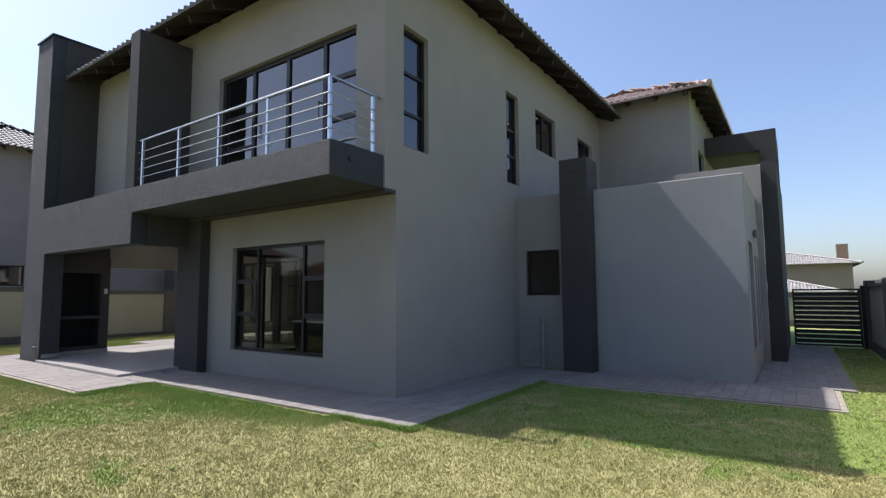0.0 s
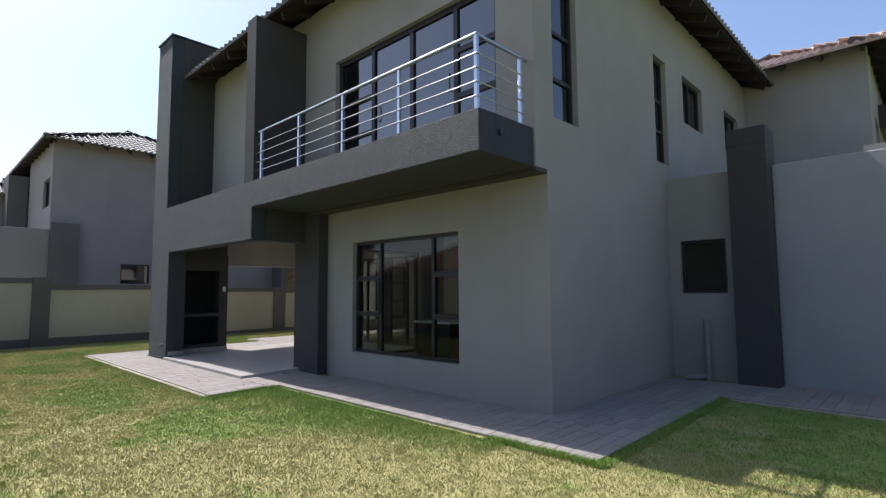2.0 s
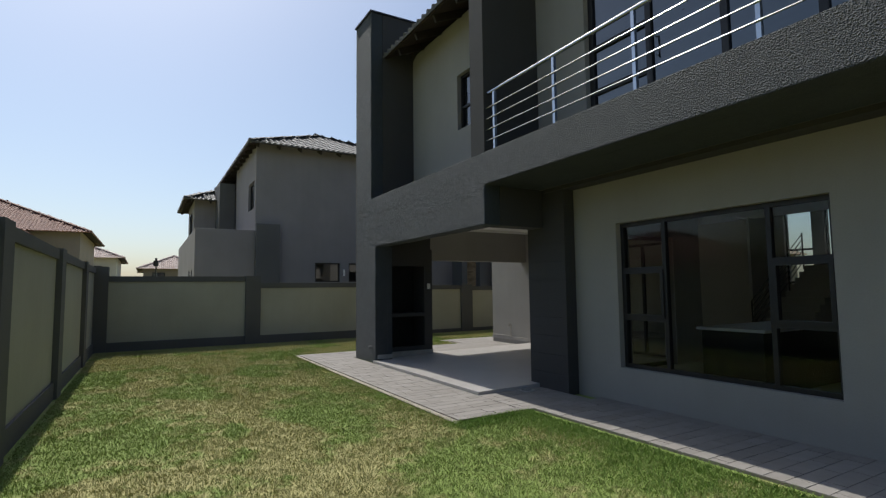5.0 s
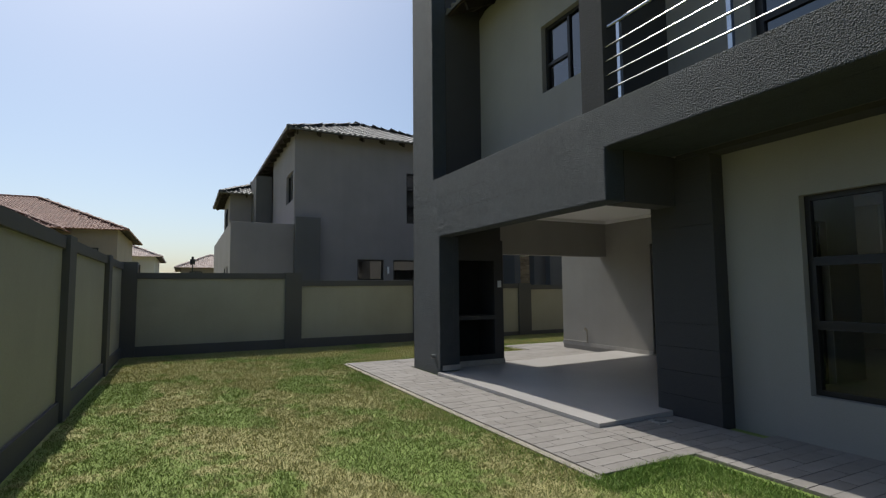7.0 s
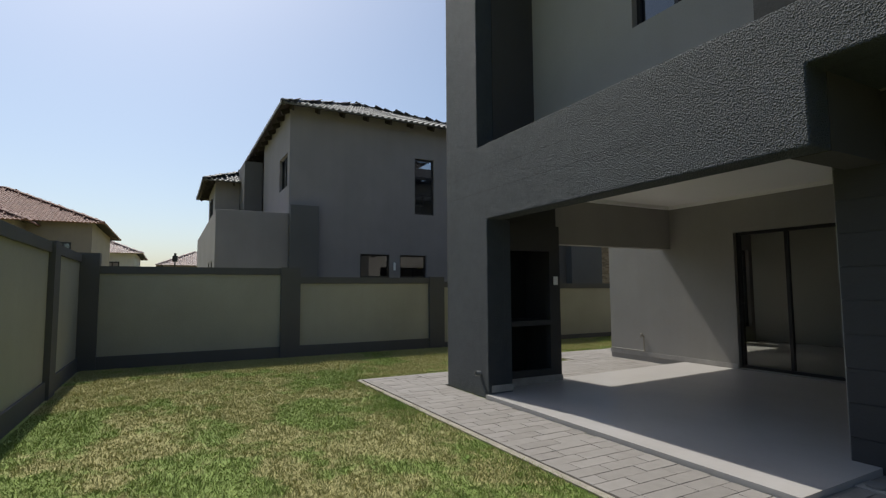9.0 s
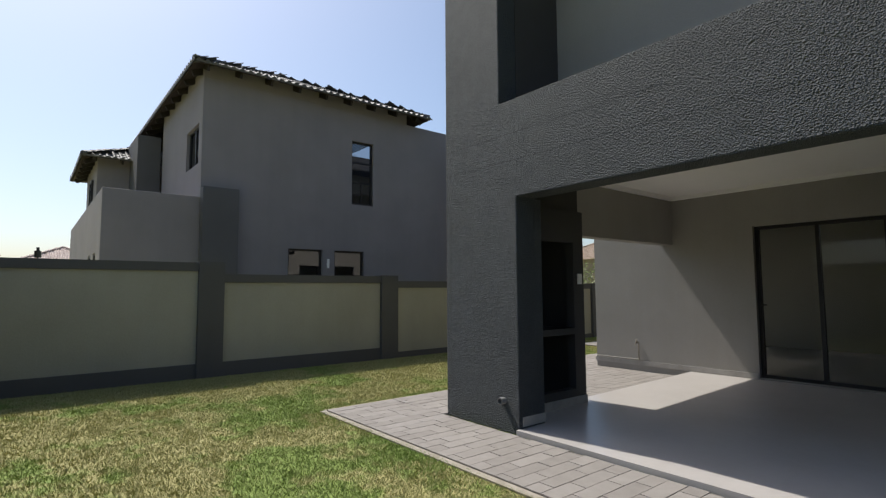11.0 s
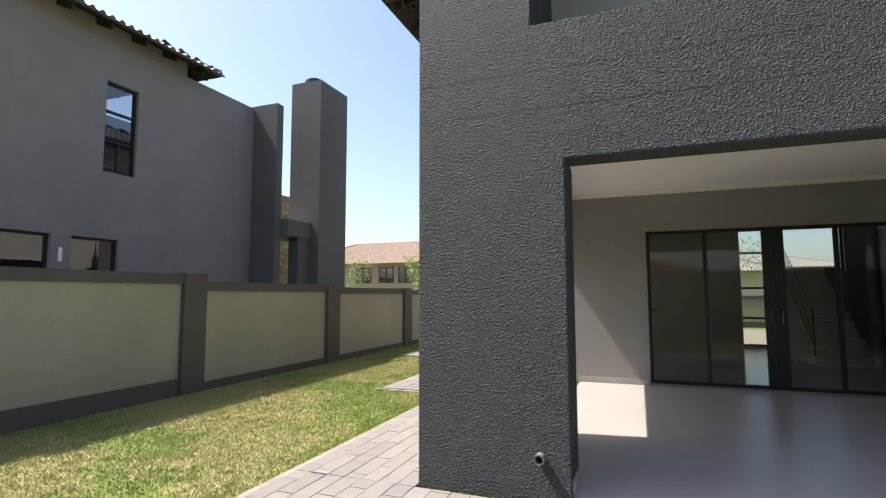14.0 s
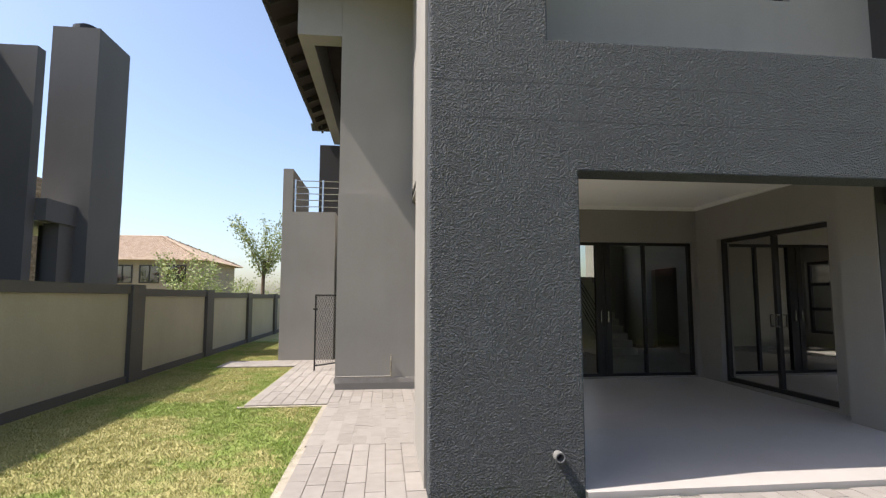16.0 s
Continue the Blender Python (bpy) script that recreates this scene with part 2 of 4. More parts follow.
M_INFLOOR = stained("polished_floor_tile", [(0.3, (0.44, 0.42, 0.39)), (0.7, (0.52, 0.50, 0.46))], 1.0, 0.12, 0, 0.02)
M_SOOT = stained("sooted_steel", [(0.3, (0.006, 0.006, 0.006)), (0.7, (0.016, 0.015, 0.014))], 5.0, 0.6, 0.2, 0.3)
M_BLACK = stained("black_painted_steel", [(0.3, (0.010, 0.010, 0.010)), (0.7, (0.022, 0.021, 0.020))], 6.0, 0.45, 0.2, 0.1)
M_WHITE = stained("white_plastic", [(0.3, (0.72, 0.71, 0.69)), (0.7, (0.80, 0.79, 0.77))], 10.0, 0.4)
M_PVC = stained("grey_painted_pipe", [(0.3, (0.15, 0.15, 0.147)), (0.7, (0.20, 0.20, 0.195))], 6.0, 0.5)
M_BRASS = stained("weathered_brass", [(0.3, (0.30, 0.27, 0.22)), (0.7, (0.45, 0.41, 0.34))], 20.0, 0.4, 0.8)
M_STONE = per_piece("stacked_stone", [(0.0, (0.13, 0.085, 0.055)), (0.5, (0.24, 0.17, 0.115)), (1.0, (0.36, 0.27, 0.19))], 0.9, 8.0, 0.8, 0.01, island=True)
M_GROUND = lawn("lawn_ground", False)
M_BLADE = lawn("grass_blades", True)
M_LUSH = per_piece("lush_edge_grass", [(0.0, (0.10, 0.19, 0.024)), (0.5, (0.17, 0.28, 0.042)), (1.0, (0.27, 0.35, 0.075))], 0.8, 20.0, 0.1, 0.002, island=True)
M_BARK = stained("tree_bark", [(0.3, (0.07, 0.05, 0.035)), (0.7, (0.15, 0.115, 0.085))], 9.0, 0.9, 0, 0.8, 0.01)
M_LEAF = per_piece("tree_leaves", [(0.0, (0.09, 0.14, 0.03)), (0.5, (0.16, 0.21, 0.055)), (1.0, (0.27, 0.30, 0.09))], 0.6, 6.0, 0.1, 0.002, island=True)
M_FARWALL = plaster("far_house_plaster", (0.25, 0.205, 0.17), 0.1)
M_FARWHITE = plaster("far_house_pale_plaster", (0.52, 0.49, 0.44), 0.1)


# ---- mesh helpers ----
def box(bm, x0, x1, y0, y1, z0, z1):
    v = [bm.verts.new(c) for c in ((x0, y0, z0), (x1, y0, z0), (x1, y1, z0), (x0, y1, z0), (x0, y0, z1), (x1, y0, z1), (x1, y1, z1), (x0, y1, z1))]
    for f in ((3, 2, 1, 0), (4, 5, 6, 7), (0, 1, 5, 4), (1, 2, 6, 5), (2, 3, 7, 6), (3, 0, 4, 7)):
        bm.faces.new([v[i] for i in f])
    return v


def boxes(*spans):
    bm = bmesh.new()
    for s in spans:
        box(bm, *s)
    return bm


def softened(bm, r=0.012, seg=2):
    """Round the corners that plaster and metal never leave quite sharp."""
    edges = [e for e in bm.edges if len(e.link_faces) == 2 and e.calc_face_angle(0) > 0.5]
    bmesh.ops.bevel(bm, geom=edges, offset=r, segments=seg, profile=0.5, affect="EDGES")
    return bm


def tube(bm, a, b, r, seg=10, r2=None, caps=True):
    a, b = Vector(a), Vector(b)
    m = Matrix.Translation((a + b) / 2) @ (b - a).to_track_quat("Z", "Y").to_matrix().to_4x4()
    bmesh.ops.create_cone(bm, cap_ends=caps, segments=seg, radius1=r, radius2=r if r2 is None else r2, depth=(b - a).length, matrix=m)


def tubes(*items, seg=10):
    bm = bmesh.new()
    for a, b, r in items:
        tube(bm, a, b, r, seg)
    return bm


def mesh_of(name, bm, mat):
    me = bpy.data.meshes.new(name)
    bm.to_mesh(me)
    bm.free()
    me.materials.append(mat)
    return me


def part(name, bm, mat, parent, label="", kind=""):
    ob = new(name, mesh_of(name, bm, mat))
    ob.parent = parent
    return tagged(ob, label, kind=kind)


def thing(name, label, category, group="", kind="", at=(0, 0, 0)):
    ob = new(name)
    ob.location = at
    return tagged(ob, label, category, group, kind)


def whole(name, bm, mat, label, category, group="", kind=""):
    return tagged(new(name, mesh_of(name, bm, mat)), label, category, group, kind)


def flat_mesh(name, verts, faces, mat, parent=None):
    me = bpy.data.meshes.new(name)
    me.from_pydata(verts, [], faces)
    me.materials.append(mat)
    ob = new(name, me)
    ob.parent = parent
    return ob


def pierced(axis, a0, a1, u0, u1, z0, z1, holes=()):
    """A wall as one closed solid. axis 'x': it stands across x from a0 to a1 and runs along y; 'y': the other way round.
    holes: (u0, u1, z0, z1), cut right through."""
    us = sorted({u0, u1, *[h[i] for h in holes for i in (0, 1)]})
    zs = sorted({z0, z1, *[h[i] for h in holes for i in (2, 3)]})
    us, zs = [u for u in us if u0 <= u <= u1], [z for z in zs if z0 <= z <= z1]

    def solid(i, k):
        if not (0 <= i < len(us) - 1 and 0 <= k < len(zs) - 1):
            return False
        u, z = (us[i] + us[i + 1]) / 2, (zs[k] + zs[k + 1]) / 2
        return not any(h[0] < u < h[1] and h[2] < z < h[3] for h in holes)

    bm = bmesh.new()
    made = {}

    def vert(a, u, z):
        key = (a, u, z)
        if key not in made:
            made[key] = bm.verts.new((a, u, z) if axis == "x" else (u, a, z))
        return made[key]

    def face(*c):
        bm.faces.new([vert(*p) for p in c])

    for i in range(len(us) - 1):
        for k in range(len(zs) - 1):
            if not solid(i, k):
                continue
            p, q, r, s = us[i], us[i + 1], zs[k], zs[k + 1]
            face((a0, p, r), (a0, q, r), (a0, q, s), (a0, p, s))
            face((a1, p, r), (a1, p, s), (a1, q, s), (a1, q, r))
            if not solid(i - 1, k):
                face((a0, p, r), (a0, p, s), (a1, p, s), (a1, p, r))
            if not solid(i + 1, k):
                face((a0, q, r), (a1, q, r), (a1, q, s), (a0, q, s))
            if not solid(i, k - 1):
                face((a0, p, r), (a1, p, r), (a1, q, r), (a0, q, r))
            if not solid(i, k + 1):
                face((a0, p, s), (a0, q, s), (a1, q, s), (a1, p, s))
    bmesh.ops.recalc_face_normals(bm, faces=bm.faces)
    bmesh.ops.dissolve_limit(bm, angle_limit=0.01, verts=bm.verts, edges=bm.edges)
    return bm


def glazed(name, axis, a, u0, u1, z0, z1, parent, mullions=(), transoms=(), glass=None, wide=0.055, deep=0.07, label="", sashes=()):
    """A window or glazed door: one frame, with a pane in each light. a: the middle plane of the frame.
    transoms: (u_from, u_to, z). sashes: (u0, u1, z0, z1), opening lights with a frame of their own."""
    w, d = wide, deep / 2
    bars = [(u0, u1, z0, z0 + w), (u0, u1, z1 - w, z1), (u0, u0 + w, z0 + w, z1 - w), (u1 - w, u1, z0 + w, z1 - w)]
    bars += [(m - w / 2, m + w / 2, z0 + w, z1 - w) for m in mullions]
    bars += [(p, q, z - w / 2, z + w / 2) for p, q, z in transoms]

    def span(p, q, r, s, d0, d1):
        return (d0, d1, p, q, r, s) if axis == "x" else (p, q, d0, d1, r, s)

    frame_ob = part(name, pierced(axis, a - d, a + d, u0, u1, z0, z1, [(u0 + w, u1 - w, z0 + w, z1 - w)]), M_FRAME, parent, label or "dark bronze aluminium frame with clear panes")
    for k, (p, q, r, s) in enumerate(bars[4:]):
        upright = k < len(mullions)
        e = d - (0.0015 if upright else 0.003)
        if not upright:
            p, q = max(p, u0 + w - 0.002), min(q, u1 - w + 0.002)
        part("mullion" if upright else "transom", boxes(span(p, q, r, s, a - e, a + e)), M_FRAME, frame_ob)
    cuts = [u0, *sorted(mullions), u1]
    for p, q in zip(cuts, cuts[1:]):
        c = (p + q) / 2
        zs = [z0, *sorted(z for a0, b0, z in transoms if a0 < c < b0), z1]
        for r, s in zip(zs, zs[1:]):
            bm = bmesh.new()
            cs = ((p + w / 2, r + w / 2), (q - w / 2, r + w / 2), (q - w / 2, s - w / 2), (p + w / 2, s - w / 2))
            bm.faces.new([bm.verts.new((a, u, z) if axis == "x" else (u, a, z)) for u, z in cs])
            pane = part("pane", bm, glass or M_GLASS, frame_ob)
            pane.visible_shadow = False
    for p, q, r, s in sashes:
        part("sash", pierced(axis, a - d - 0.018, a + d - 0.012, p, q, r, s, [(p + 0.045, q - 0.045, r + 0.045, s - 0.045)]), M_FRAME, frame_ob)
    return frame_ob


# ---- roofs ----
TILE_W, TILE_L = 0.22, 0.34


def tile_shape():
    """One roof tile: a roll and a pan, with a thick lower lip; u across, v up the slope, w out of it."""
    prof = [(0.0, 0.0), (0.026, 0.036), (0.066, 0.050), (0.106, 0.036), (0.132, 0.005), (0.176, -0.004), (0.22, 0.0)]
    v = [(u, 0.0, w + 0.035) for u, w in prof] + [(u, TILE_L + 0.03, w + 0.005) for u, w in prof] + [(u, 0.0, -0.016) for u, w in prof]
    n = len(prof)
    f = [(i, i + 1, n + i + 1, n + i) for i in range(n - 1)] + [(2 * n + i, 2 * n + i + 1, i + 1, i) for i in range(n - 1)]
    return np.array(v), f


TILE_V, TILE_F = tile_shape()


def tile_mesh(name, mat):
    me = bpy.data.meshes.new(name)
    me.from_pydata([tuple(p) for p in TILE_V], [], TILE_F)
    me.materials.append(mat)
    return me


def slope_matrix(corner, along, pitch):
    """Frame of a roof plane: u along the eave, v up the slope, w out of it."""
    u = Vector((*along, 0)).normalized()
    inward = Vector((-u.y, u.x, 0))
    v = inward * math.cos(pitch) + Vector((0, 0, math.sin(pitch)))
    w = u.cross(v)
    return Matrix.Translation(corner) @ Matrix((u, v, w)).transposed().to_4x4()


def roof_plane(roof, corner, along, length, rise_len, cut0, cut1, pitch, joined, piece, rafters=None, single=True, far=False):
    """One tiled plane: eave of that length, the ends cut back by cut0 and cut1 metres of u per metre of v."""
    m = slope_matrix(corner, along, pitch)
    deck = bmesh.new()
    top = rise_len
    quad = [(0, 0), (length, 0), (length - cut1 * top, top), (cut0 * top, top)]
    lo = [deck.verts.new(m @ Vector((u, v, -0.03))) for u, v in quad]
    hi = [deck.verts.new(m @ Vector((u, v, 0.006))) for u, v in quad]
    deck.faces.new(lo[::-1])
    deck.faces.new(hi)
    for i in range(4):
        deck.faces.new((lo[i], lo[(i + 1) % 4], hi[(i + 1) % 4], hi[i]))
    bmesh.ops.remove_doubles(deck, verts=deck.verts, dist=0.001)
    part("roof_deck", deck, M_SOFFIT, roof)
    verts, faces, n = [], [], 0
    rot = np.array(m.to_3x3())
    off = np.array(m.translation)
    for j in range(int(top / TILE_L) + 1):
        for i in range(int(length / TILE_W) + 1):
            u, v = i * TILE_W, j * TILE_L - 0.05
            c = u + TILE_W / 2
            if not (cut0 * max(v, 0) - 0.14 < c < length - cut1 * max(v, 0) + 0.14 and v < top - 0.1):
                continue
            if j == 0 and single:
                ob = new("roof_tile", piece)
                ob.matrix_world = m @ Matrix.Translation((u, v, 0.012))
                ob.parent = roof
                continue
            verts.append((TILE_V + (u, v, 0.012)) @ rot.T + off)
            faces += [tuple(k + n for k in f) for f in TILE_F]
            n += len(TILE_V)
    if verts:
        ob = flat_mesh("roof_tiles", [tuple(p) for p in np.concatenate(verts)], faces, joined, roof)
        ob["kind"] = "stuff"
    if rafters:
        gap, reach = rafters
        for i in range(int((length - 0.5) / gap) + 1):
            u = 0.35 + i * gap
            bm = bmesh.new()
            box(bm, u - 0.03, u + 0.03, 0.06, reach, -0.19, -0.032)
            bmesh.ops.transform(bm, matrix=m, verts=bm.verts)
            part("rafter", bm, M_TIMBER, roof)


def hip_caps(roof, a, b, piece_mat):
    """Half-round cap tiles laid along a hip or ridge from a to b."""
    a, b = Vector(a), Vector(b)
    n = max(1, int((b - a).length / 0.36))
    bm = bmesh.new()
    for i in range(n):
        p, q = a.lerp(b, i / n), a.lerp(b, (i + 1.12) / n)
        tube(bm, p, q, 0.105, 8, 0.085)
    part("ridge_cap", bm, piece_mat, roof, kind="stuff")


def hip_roof(parent, x0, x1, y0, y1, z, pitch_deg, joined, piece, rafters=None, sides="snwe", single=True):
    """Hipped roof over the eave rectangle, eaves at z."""
    roof = part("roof", boxes((x0 + 0.9, x1 - 0.9, y0 + 0.9, y1 - 0.9, z + 0.02, z + 0.05)), M_SOFFIT, parent, "tiled hipped roof on dark rafters")
    p = radians(pitch_deg)
    half = min(x1 - x0, y1 - y0) / 2
    run = half / math.cos(p)
    cut = math.cos(p)
    if "s" in sides:
        roof_plane(roof, (x0, y0, z), (1, 0), x1 - x0, run, cut, cut, p, joined, piece, rafters, single)
    if "n" in sides:
        roof_plane(roof, (x1, y1, z), (-1, 0), x1 - x0, run, cut, cut, p, joined, piece, rafters, False)
    if "e" in sides:
        roof_plane(roof, (x1, y0, z), (0, 1), y1 - y0, run, cut, cut, p, joined, piece, rafters, single)
    if "w" in sides:
        roof_plane(roof, (x0, y1, z), (0, -1), y1 - y0, run, cut, cut, p, joined, piece, rafters, single)
    top = z + half * math.tan(p) + 0.05
    if x1 - x0 > y1 - y0:
        r0, r1 = (x0 + half, (y0 + y1) / 2, top), (x1 - half, (y0 + y1) / 2, top)
        ends = (((x0, y0), r0), ((x0, y1), r0), ((x1, y0), r1), ((x1, y1), r1))
    else:
        r0, r1 = ((x0 + x1) / 2, y0 + half, top), ((x0 + x1) / 2, y1 - half, top)
        ends = (((x0, y0), r0), ((x1, y0), r0), ((x0, y1), r1), ((x1, y1), r1))
    for (cx, cy), r in ends:
        hip_caps(roof, (cx, cy, z + 0.05), r, joined)
    if (Vector(r1) - Vector(r0)).length > 0.5:
        hip_caps(roof, r0, r1, joined)
    return roof


TILE_DARK = tile_mesh("roof_tile", M_TILE)
TILE_WARM = tile_mesh("roof_tile", M_TILEW)

# ---- ground ----
g = bmesh.new()
xs = [-900, -400, -200, -100, -60] + [-60 + 4 * i for i in range(1, 26)] + [60, 100, 200, 400, 900]
grid = [[g.verts.new((x, y, 0.0)) for y in xs] for x in xs]
for i in range(len(xs) - 1):
    for j in range(len(xs) - 1):
        g.faces.new((grid[i][j], grid[i + 1][j], grid[i + 1][j + 1], grid[i][j + 1]))
whole("ground", g, M_GROUND, "short mown lawn with green and dry straw patches", "lawn", kind="structure")

# ---- the house: plan numbers ----
XE, YS = -4.90, 6.25            # outer faces of the east and south walls
YF = 4.85                       # front face of beam, pillar and balcony
PX0, PX1 = -16.31, -15.05       # pillar
PR = -10.80                     # inner face of the terrace's east wall
PB = 9.86                       # terrace back wall
SLAB = 0.14
BEAM0, BEAM1 = 2.67, 3.82
DECK = 3.30
EAVE = 7.34
YU = 5.98                       # upper storey's south face, set forward of the ground floor's
T = 0.25

house = thing("house", "two-storey grey plastered house with charcoal beams and tiled roof", "house")

# east wall: tall windows upstairs
east_holes = [(6.45, 7.15, 4.08, 6.18), (10.15, 10.78, 4.12, 6.25), (11.75, 13.05, 5.25, 6.3), (14.8, 16.1, 5.25, 6.3)]
part("wall", pierced("x", XE - T, XE, YS, 16.9, 0.0, DECK), M_WALL, house, "grey-beige plastered wall")
part("wall", pierced("x", XE - T, XE, YU, 16.9, DECK, 7.5, east_holes), M_WALL, house, "grey-beige plastered wall")
# south wall, ground floor and upstairs
south_holes = [(-9.28, -6.54, 0.52, 2.60)]
upper_holes = [(-9.51, -5.54, 3.90, 6.18), (-13.2, -12.0, 5.05, 6.25)]
part("wall", pierced("y", YS, YS + T, -10.55, XE - T, 0.0, DECK, south_holes), M_WALL, house, "grey-beige plastered wall")
part("wall", pierced("y", YU, YU + T, -16.2, XE - T, DECK, 7.5, upper_holes), M_WALL, house, "grey-beige plastered wall")
# terrace walls
part("wall", pierced("x", PR, PR + T, YS, PB + T, 0.0, DECK + 0.14, [(6.95, 9.27, 0.16, 2.63)]), M_WALL, house)
part("wall", pierced("y", PB, PB + T, -17.50, PR, 0.0, DECK + 0.14, [(-14.44, -10.88, 0.16, 2.63)]), M_WALL, house)
part("ceiling", boxes((-15.80, PR, YF + 0.302, PB, 3.30, 3.33)), M_CEIL, house, "smooth white terrace ceiling")
cove = boxes((-15.80, PR, PB - 0.07, PB, 3.235, 3.30), (PR - 0.07, PR, YF + 0.302, PB - 0.07, 3.235, 3.30), (-15.80, -15.73, 6.50, PB - 0.07, 3.235, 3.30))
part("cornice", cove, M_CEIL, house, "white plaster cornice")
part("beam", boxes((-16.02, -15.80, 6.50, PB, 2.42, DECK + 0.14)), M_WALL, house, "plastered side beam over the open bay")
# floor slabs between the storeys
part("floor_slab", boxes((-17.2, PR + 0.1, PB + T, 12.2, 3.185, DECK), (PR + T, XE - T, YS + T, 12.2, 3.185, DECK), (-9.0, XE - T, 12.2, 16.65, 3.185, DECK)), M_CEIL, house)
part("floor_slab", boxes((-16.2, -10.93, YF + 0.302, PB - 0.01, 3.335, 3.45)), M_CEIL, house)
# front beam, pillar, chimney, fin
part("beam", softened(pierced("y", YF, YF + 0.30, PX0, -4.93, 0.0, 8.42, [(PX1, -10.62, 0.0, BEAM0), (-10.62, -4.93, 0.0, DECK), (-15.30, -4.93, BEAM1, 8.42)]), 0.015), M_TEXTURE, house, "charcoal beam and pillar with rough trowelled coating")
part("beam_return", softened(boxes((-10.92, -10.62, YF + 0.302, 6.02, BEAM0, DECK + 0.10)), 0.012), M_WALLDARK, house)
part("flue_block", boxes((PX0 + 0.002, -15.432, YF + 0.302, 6.498, BEAM0, DECK + 0.14)), M_WALLDARK, house)
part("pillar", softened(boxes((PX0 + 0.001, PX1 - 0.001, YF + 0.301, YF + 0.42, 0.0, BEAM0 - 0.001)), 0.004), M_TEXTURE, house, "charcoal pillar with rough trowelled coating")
for k, z in enumerate((3.10, 3.42)):
    part("crack", boxes((PX0 + 0.01, -12.2 - 1.1 * k, YF - 0.0004, YF + 0.004, z, z + 0.0028)), M_WALLDARK, house, "hairline crack in the coating")
part("chimney", softened(boxes((PX0 + 0.001, -15.301, YF + 0.301, 6.50, DECK + 0.14, 8.42)), 0.015), M_WALLDARK, house, "tall charcoal plastered chimney")
part("chimney_cap", boxes((PX0 - 0.03, -15.27, YF - 0.03, 6.53, 8.422, 8.46)), M_BLACK, house)
part("fin", softened(boxes((-10.98, -10.60, YF + 0.002, YU - 0.002, BEAM1 - 0.01, 7.15)), 0.015), M_WALLDARK, house, "charcoal plastered fin wall")


def coursed(x0, x1, y0, y1, z1, label):
    """A pilaster built of low plastered courses with fine grooves between them."""
    core = part("pilaster", boxes((x0 + 0.01, x1 - 0.01, y0 + 0.01, y1, 0.0, z1 - 0.012)), M_WALLDARK, house, label)
    n = round(z1 / 0.30)
    for k in range(n):
        part("course", softened(boxes((x0, x1, y0, y1 - 0.001, z1 * k / n + 0.003, z1 * (k + 1) / n - 0.003)), 0.003, 1), M_WALLDARK, core)


part("return", boxes((-11.035, -11.021, 6.045, YS + 0.3, SLAB - 0.05, DECK - 0.005)), M_WALL, house)
coursed(-11.02, -10.12, 6.03, YS - 0.002, DECK - 0.002, "charcoal pilaster with fine horizontal grooves")
# balcony
part("soffit", boxes((-10.55, XE, YU, YS - 0.001, DECK - 0.06, DECK - 0.001)), M_WALLDARK, house)
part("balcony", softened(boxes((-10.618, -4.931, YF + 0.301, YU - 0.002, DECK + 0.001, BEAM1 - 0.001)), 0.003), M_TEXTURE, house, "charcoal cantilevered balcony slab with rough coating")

part("west_coat", boxes((PX0 - 0.02, PX0, YF + 0.302, 6.50, 0.0, 8.42)), M_WALL, house, "pale plaster on the west side of the chimney")
part("skirting", boxes((PX1, PX1 + 0.012, YF + 0.05, YF + 0.43, 0.10, 0.20)), M_SLABEDGE, house)
part("drain_hole", tubes(((-4.95, 5.25, 3.60), (-4.90, 5.25, 3.60), 0.045), seg=12), M_BLACK, house)

# windows and glazed doors
yw = YS + 0.13
glazed("window", "y", yw, -9.28, -6.54, 0.52, 2.60, house, (-8.56, -7.20), [(-9.28, -8.56, 1.92), (-9.28, -8.56, 1.22), (-7.20, -6.54, 1.95), (-7.20, -6.54, 1.22)],
       sashes=[(-7.18, -6.58, 1.24, 1.93), (-9.24, -8.58, 1.24, 1.90)])
yu = YU + 0.13
up = glazed("sliding_door", "y", yu, -9.51, -5.54, 3.90, 6.18, house, (-8.45, -7.41, -6.40),
            [(-9.51, -8.45, 5.26), (-9.51, -8.45, 4.59), (-6.40, -5.54, 5.41), (-6.40, -5.54, 4.68)], M_GLASSUP, 0.085)
for hx in (-8.38, -6.47):
    part("handle", tubes(((hx, yu - 0.10, 4.75), (hx, yu - 0.10, 5.05), 0.012), ((hx, yu - 0.10, 4.77), (hx, yu - 0.03, 4.77), 0.010), ((hx, yu - 0.10, 5.03), (hx, yu - 0.03, 5.03), 0.010)), M_BLACK, up)
xw = XE - 0.13
glazed("window", "x", xw, 6.45, 7.15, 4.08, 6.18, house, (), [(6.45, 7.15, 5.42), (6.45, 7.15, 4.72)], M_GLASSUP)
glazed("window", "x", xw, 10.15, 10.78, 4.12, 6.25, house, (), [(10.15, 10.78, 5.42), (10.15, 10.78, 4.80)], M_GLASSUP)
glazed("window", "x", xw, 11.75, 13.05, 5.25, 6.3, house, (12.4,), [], M_GLASSUP)
glazed("window", "x", xw, 14.8, 16.1, 5.25, 6.3, house, (15.45,), [], M_GLASSUP)
glazed("window", "y", yu, -13.2, -12.0, 5.05, 6.25, house, (-12.6,), [(-13.2, -12.6, 5.55)], M_GLASSUP)
d1 = glazed("sliding_door", "y", PB + 0.12, -14.44, -10.88, 0.16, 2.63, house, (-13.57, -12.63, -11.82), [], None, 0.055)
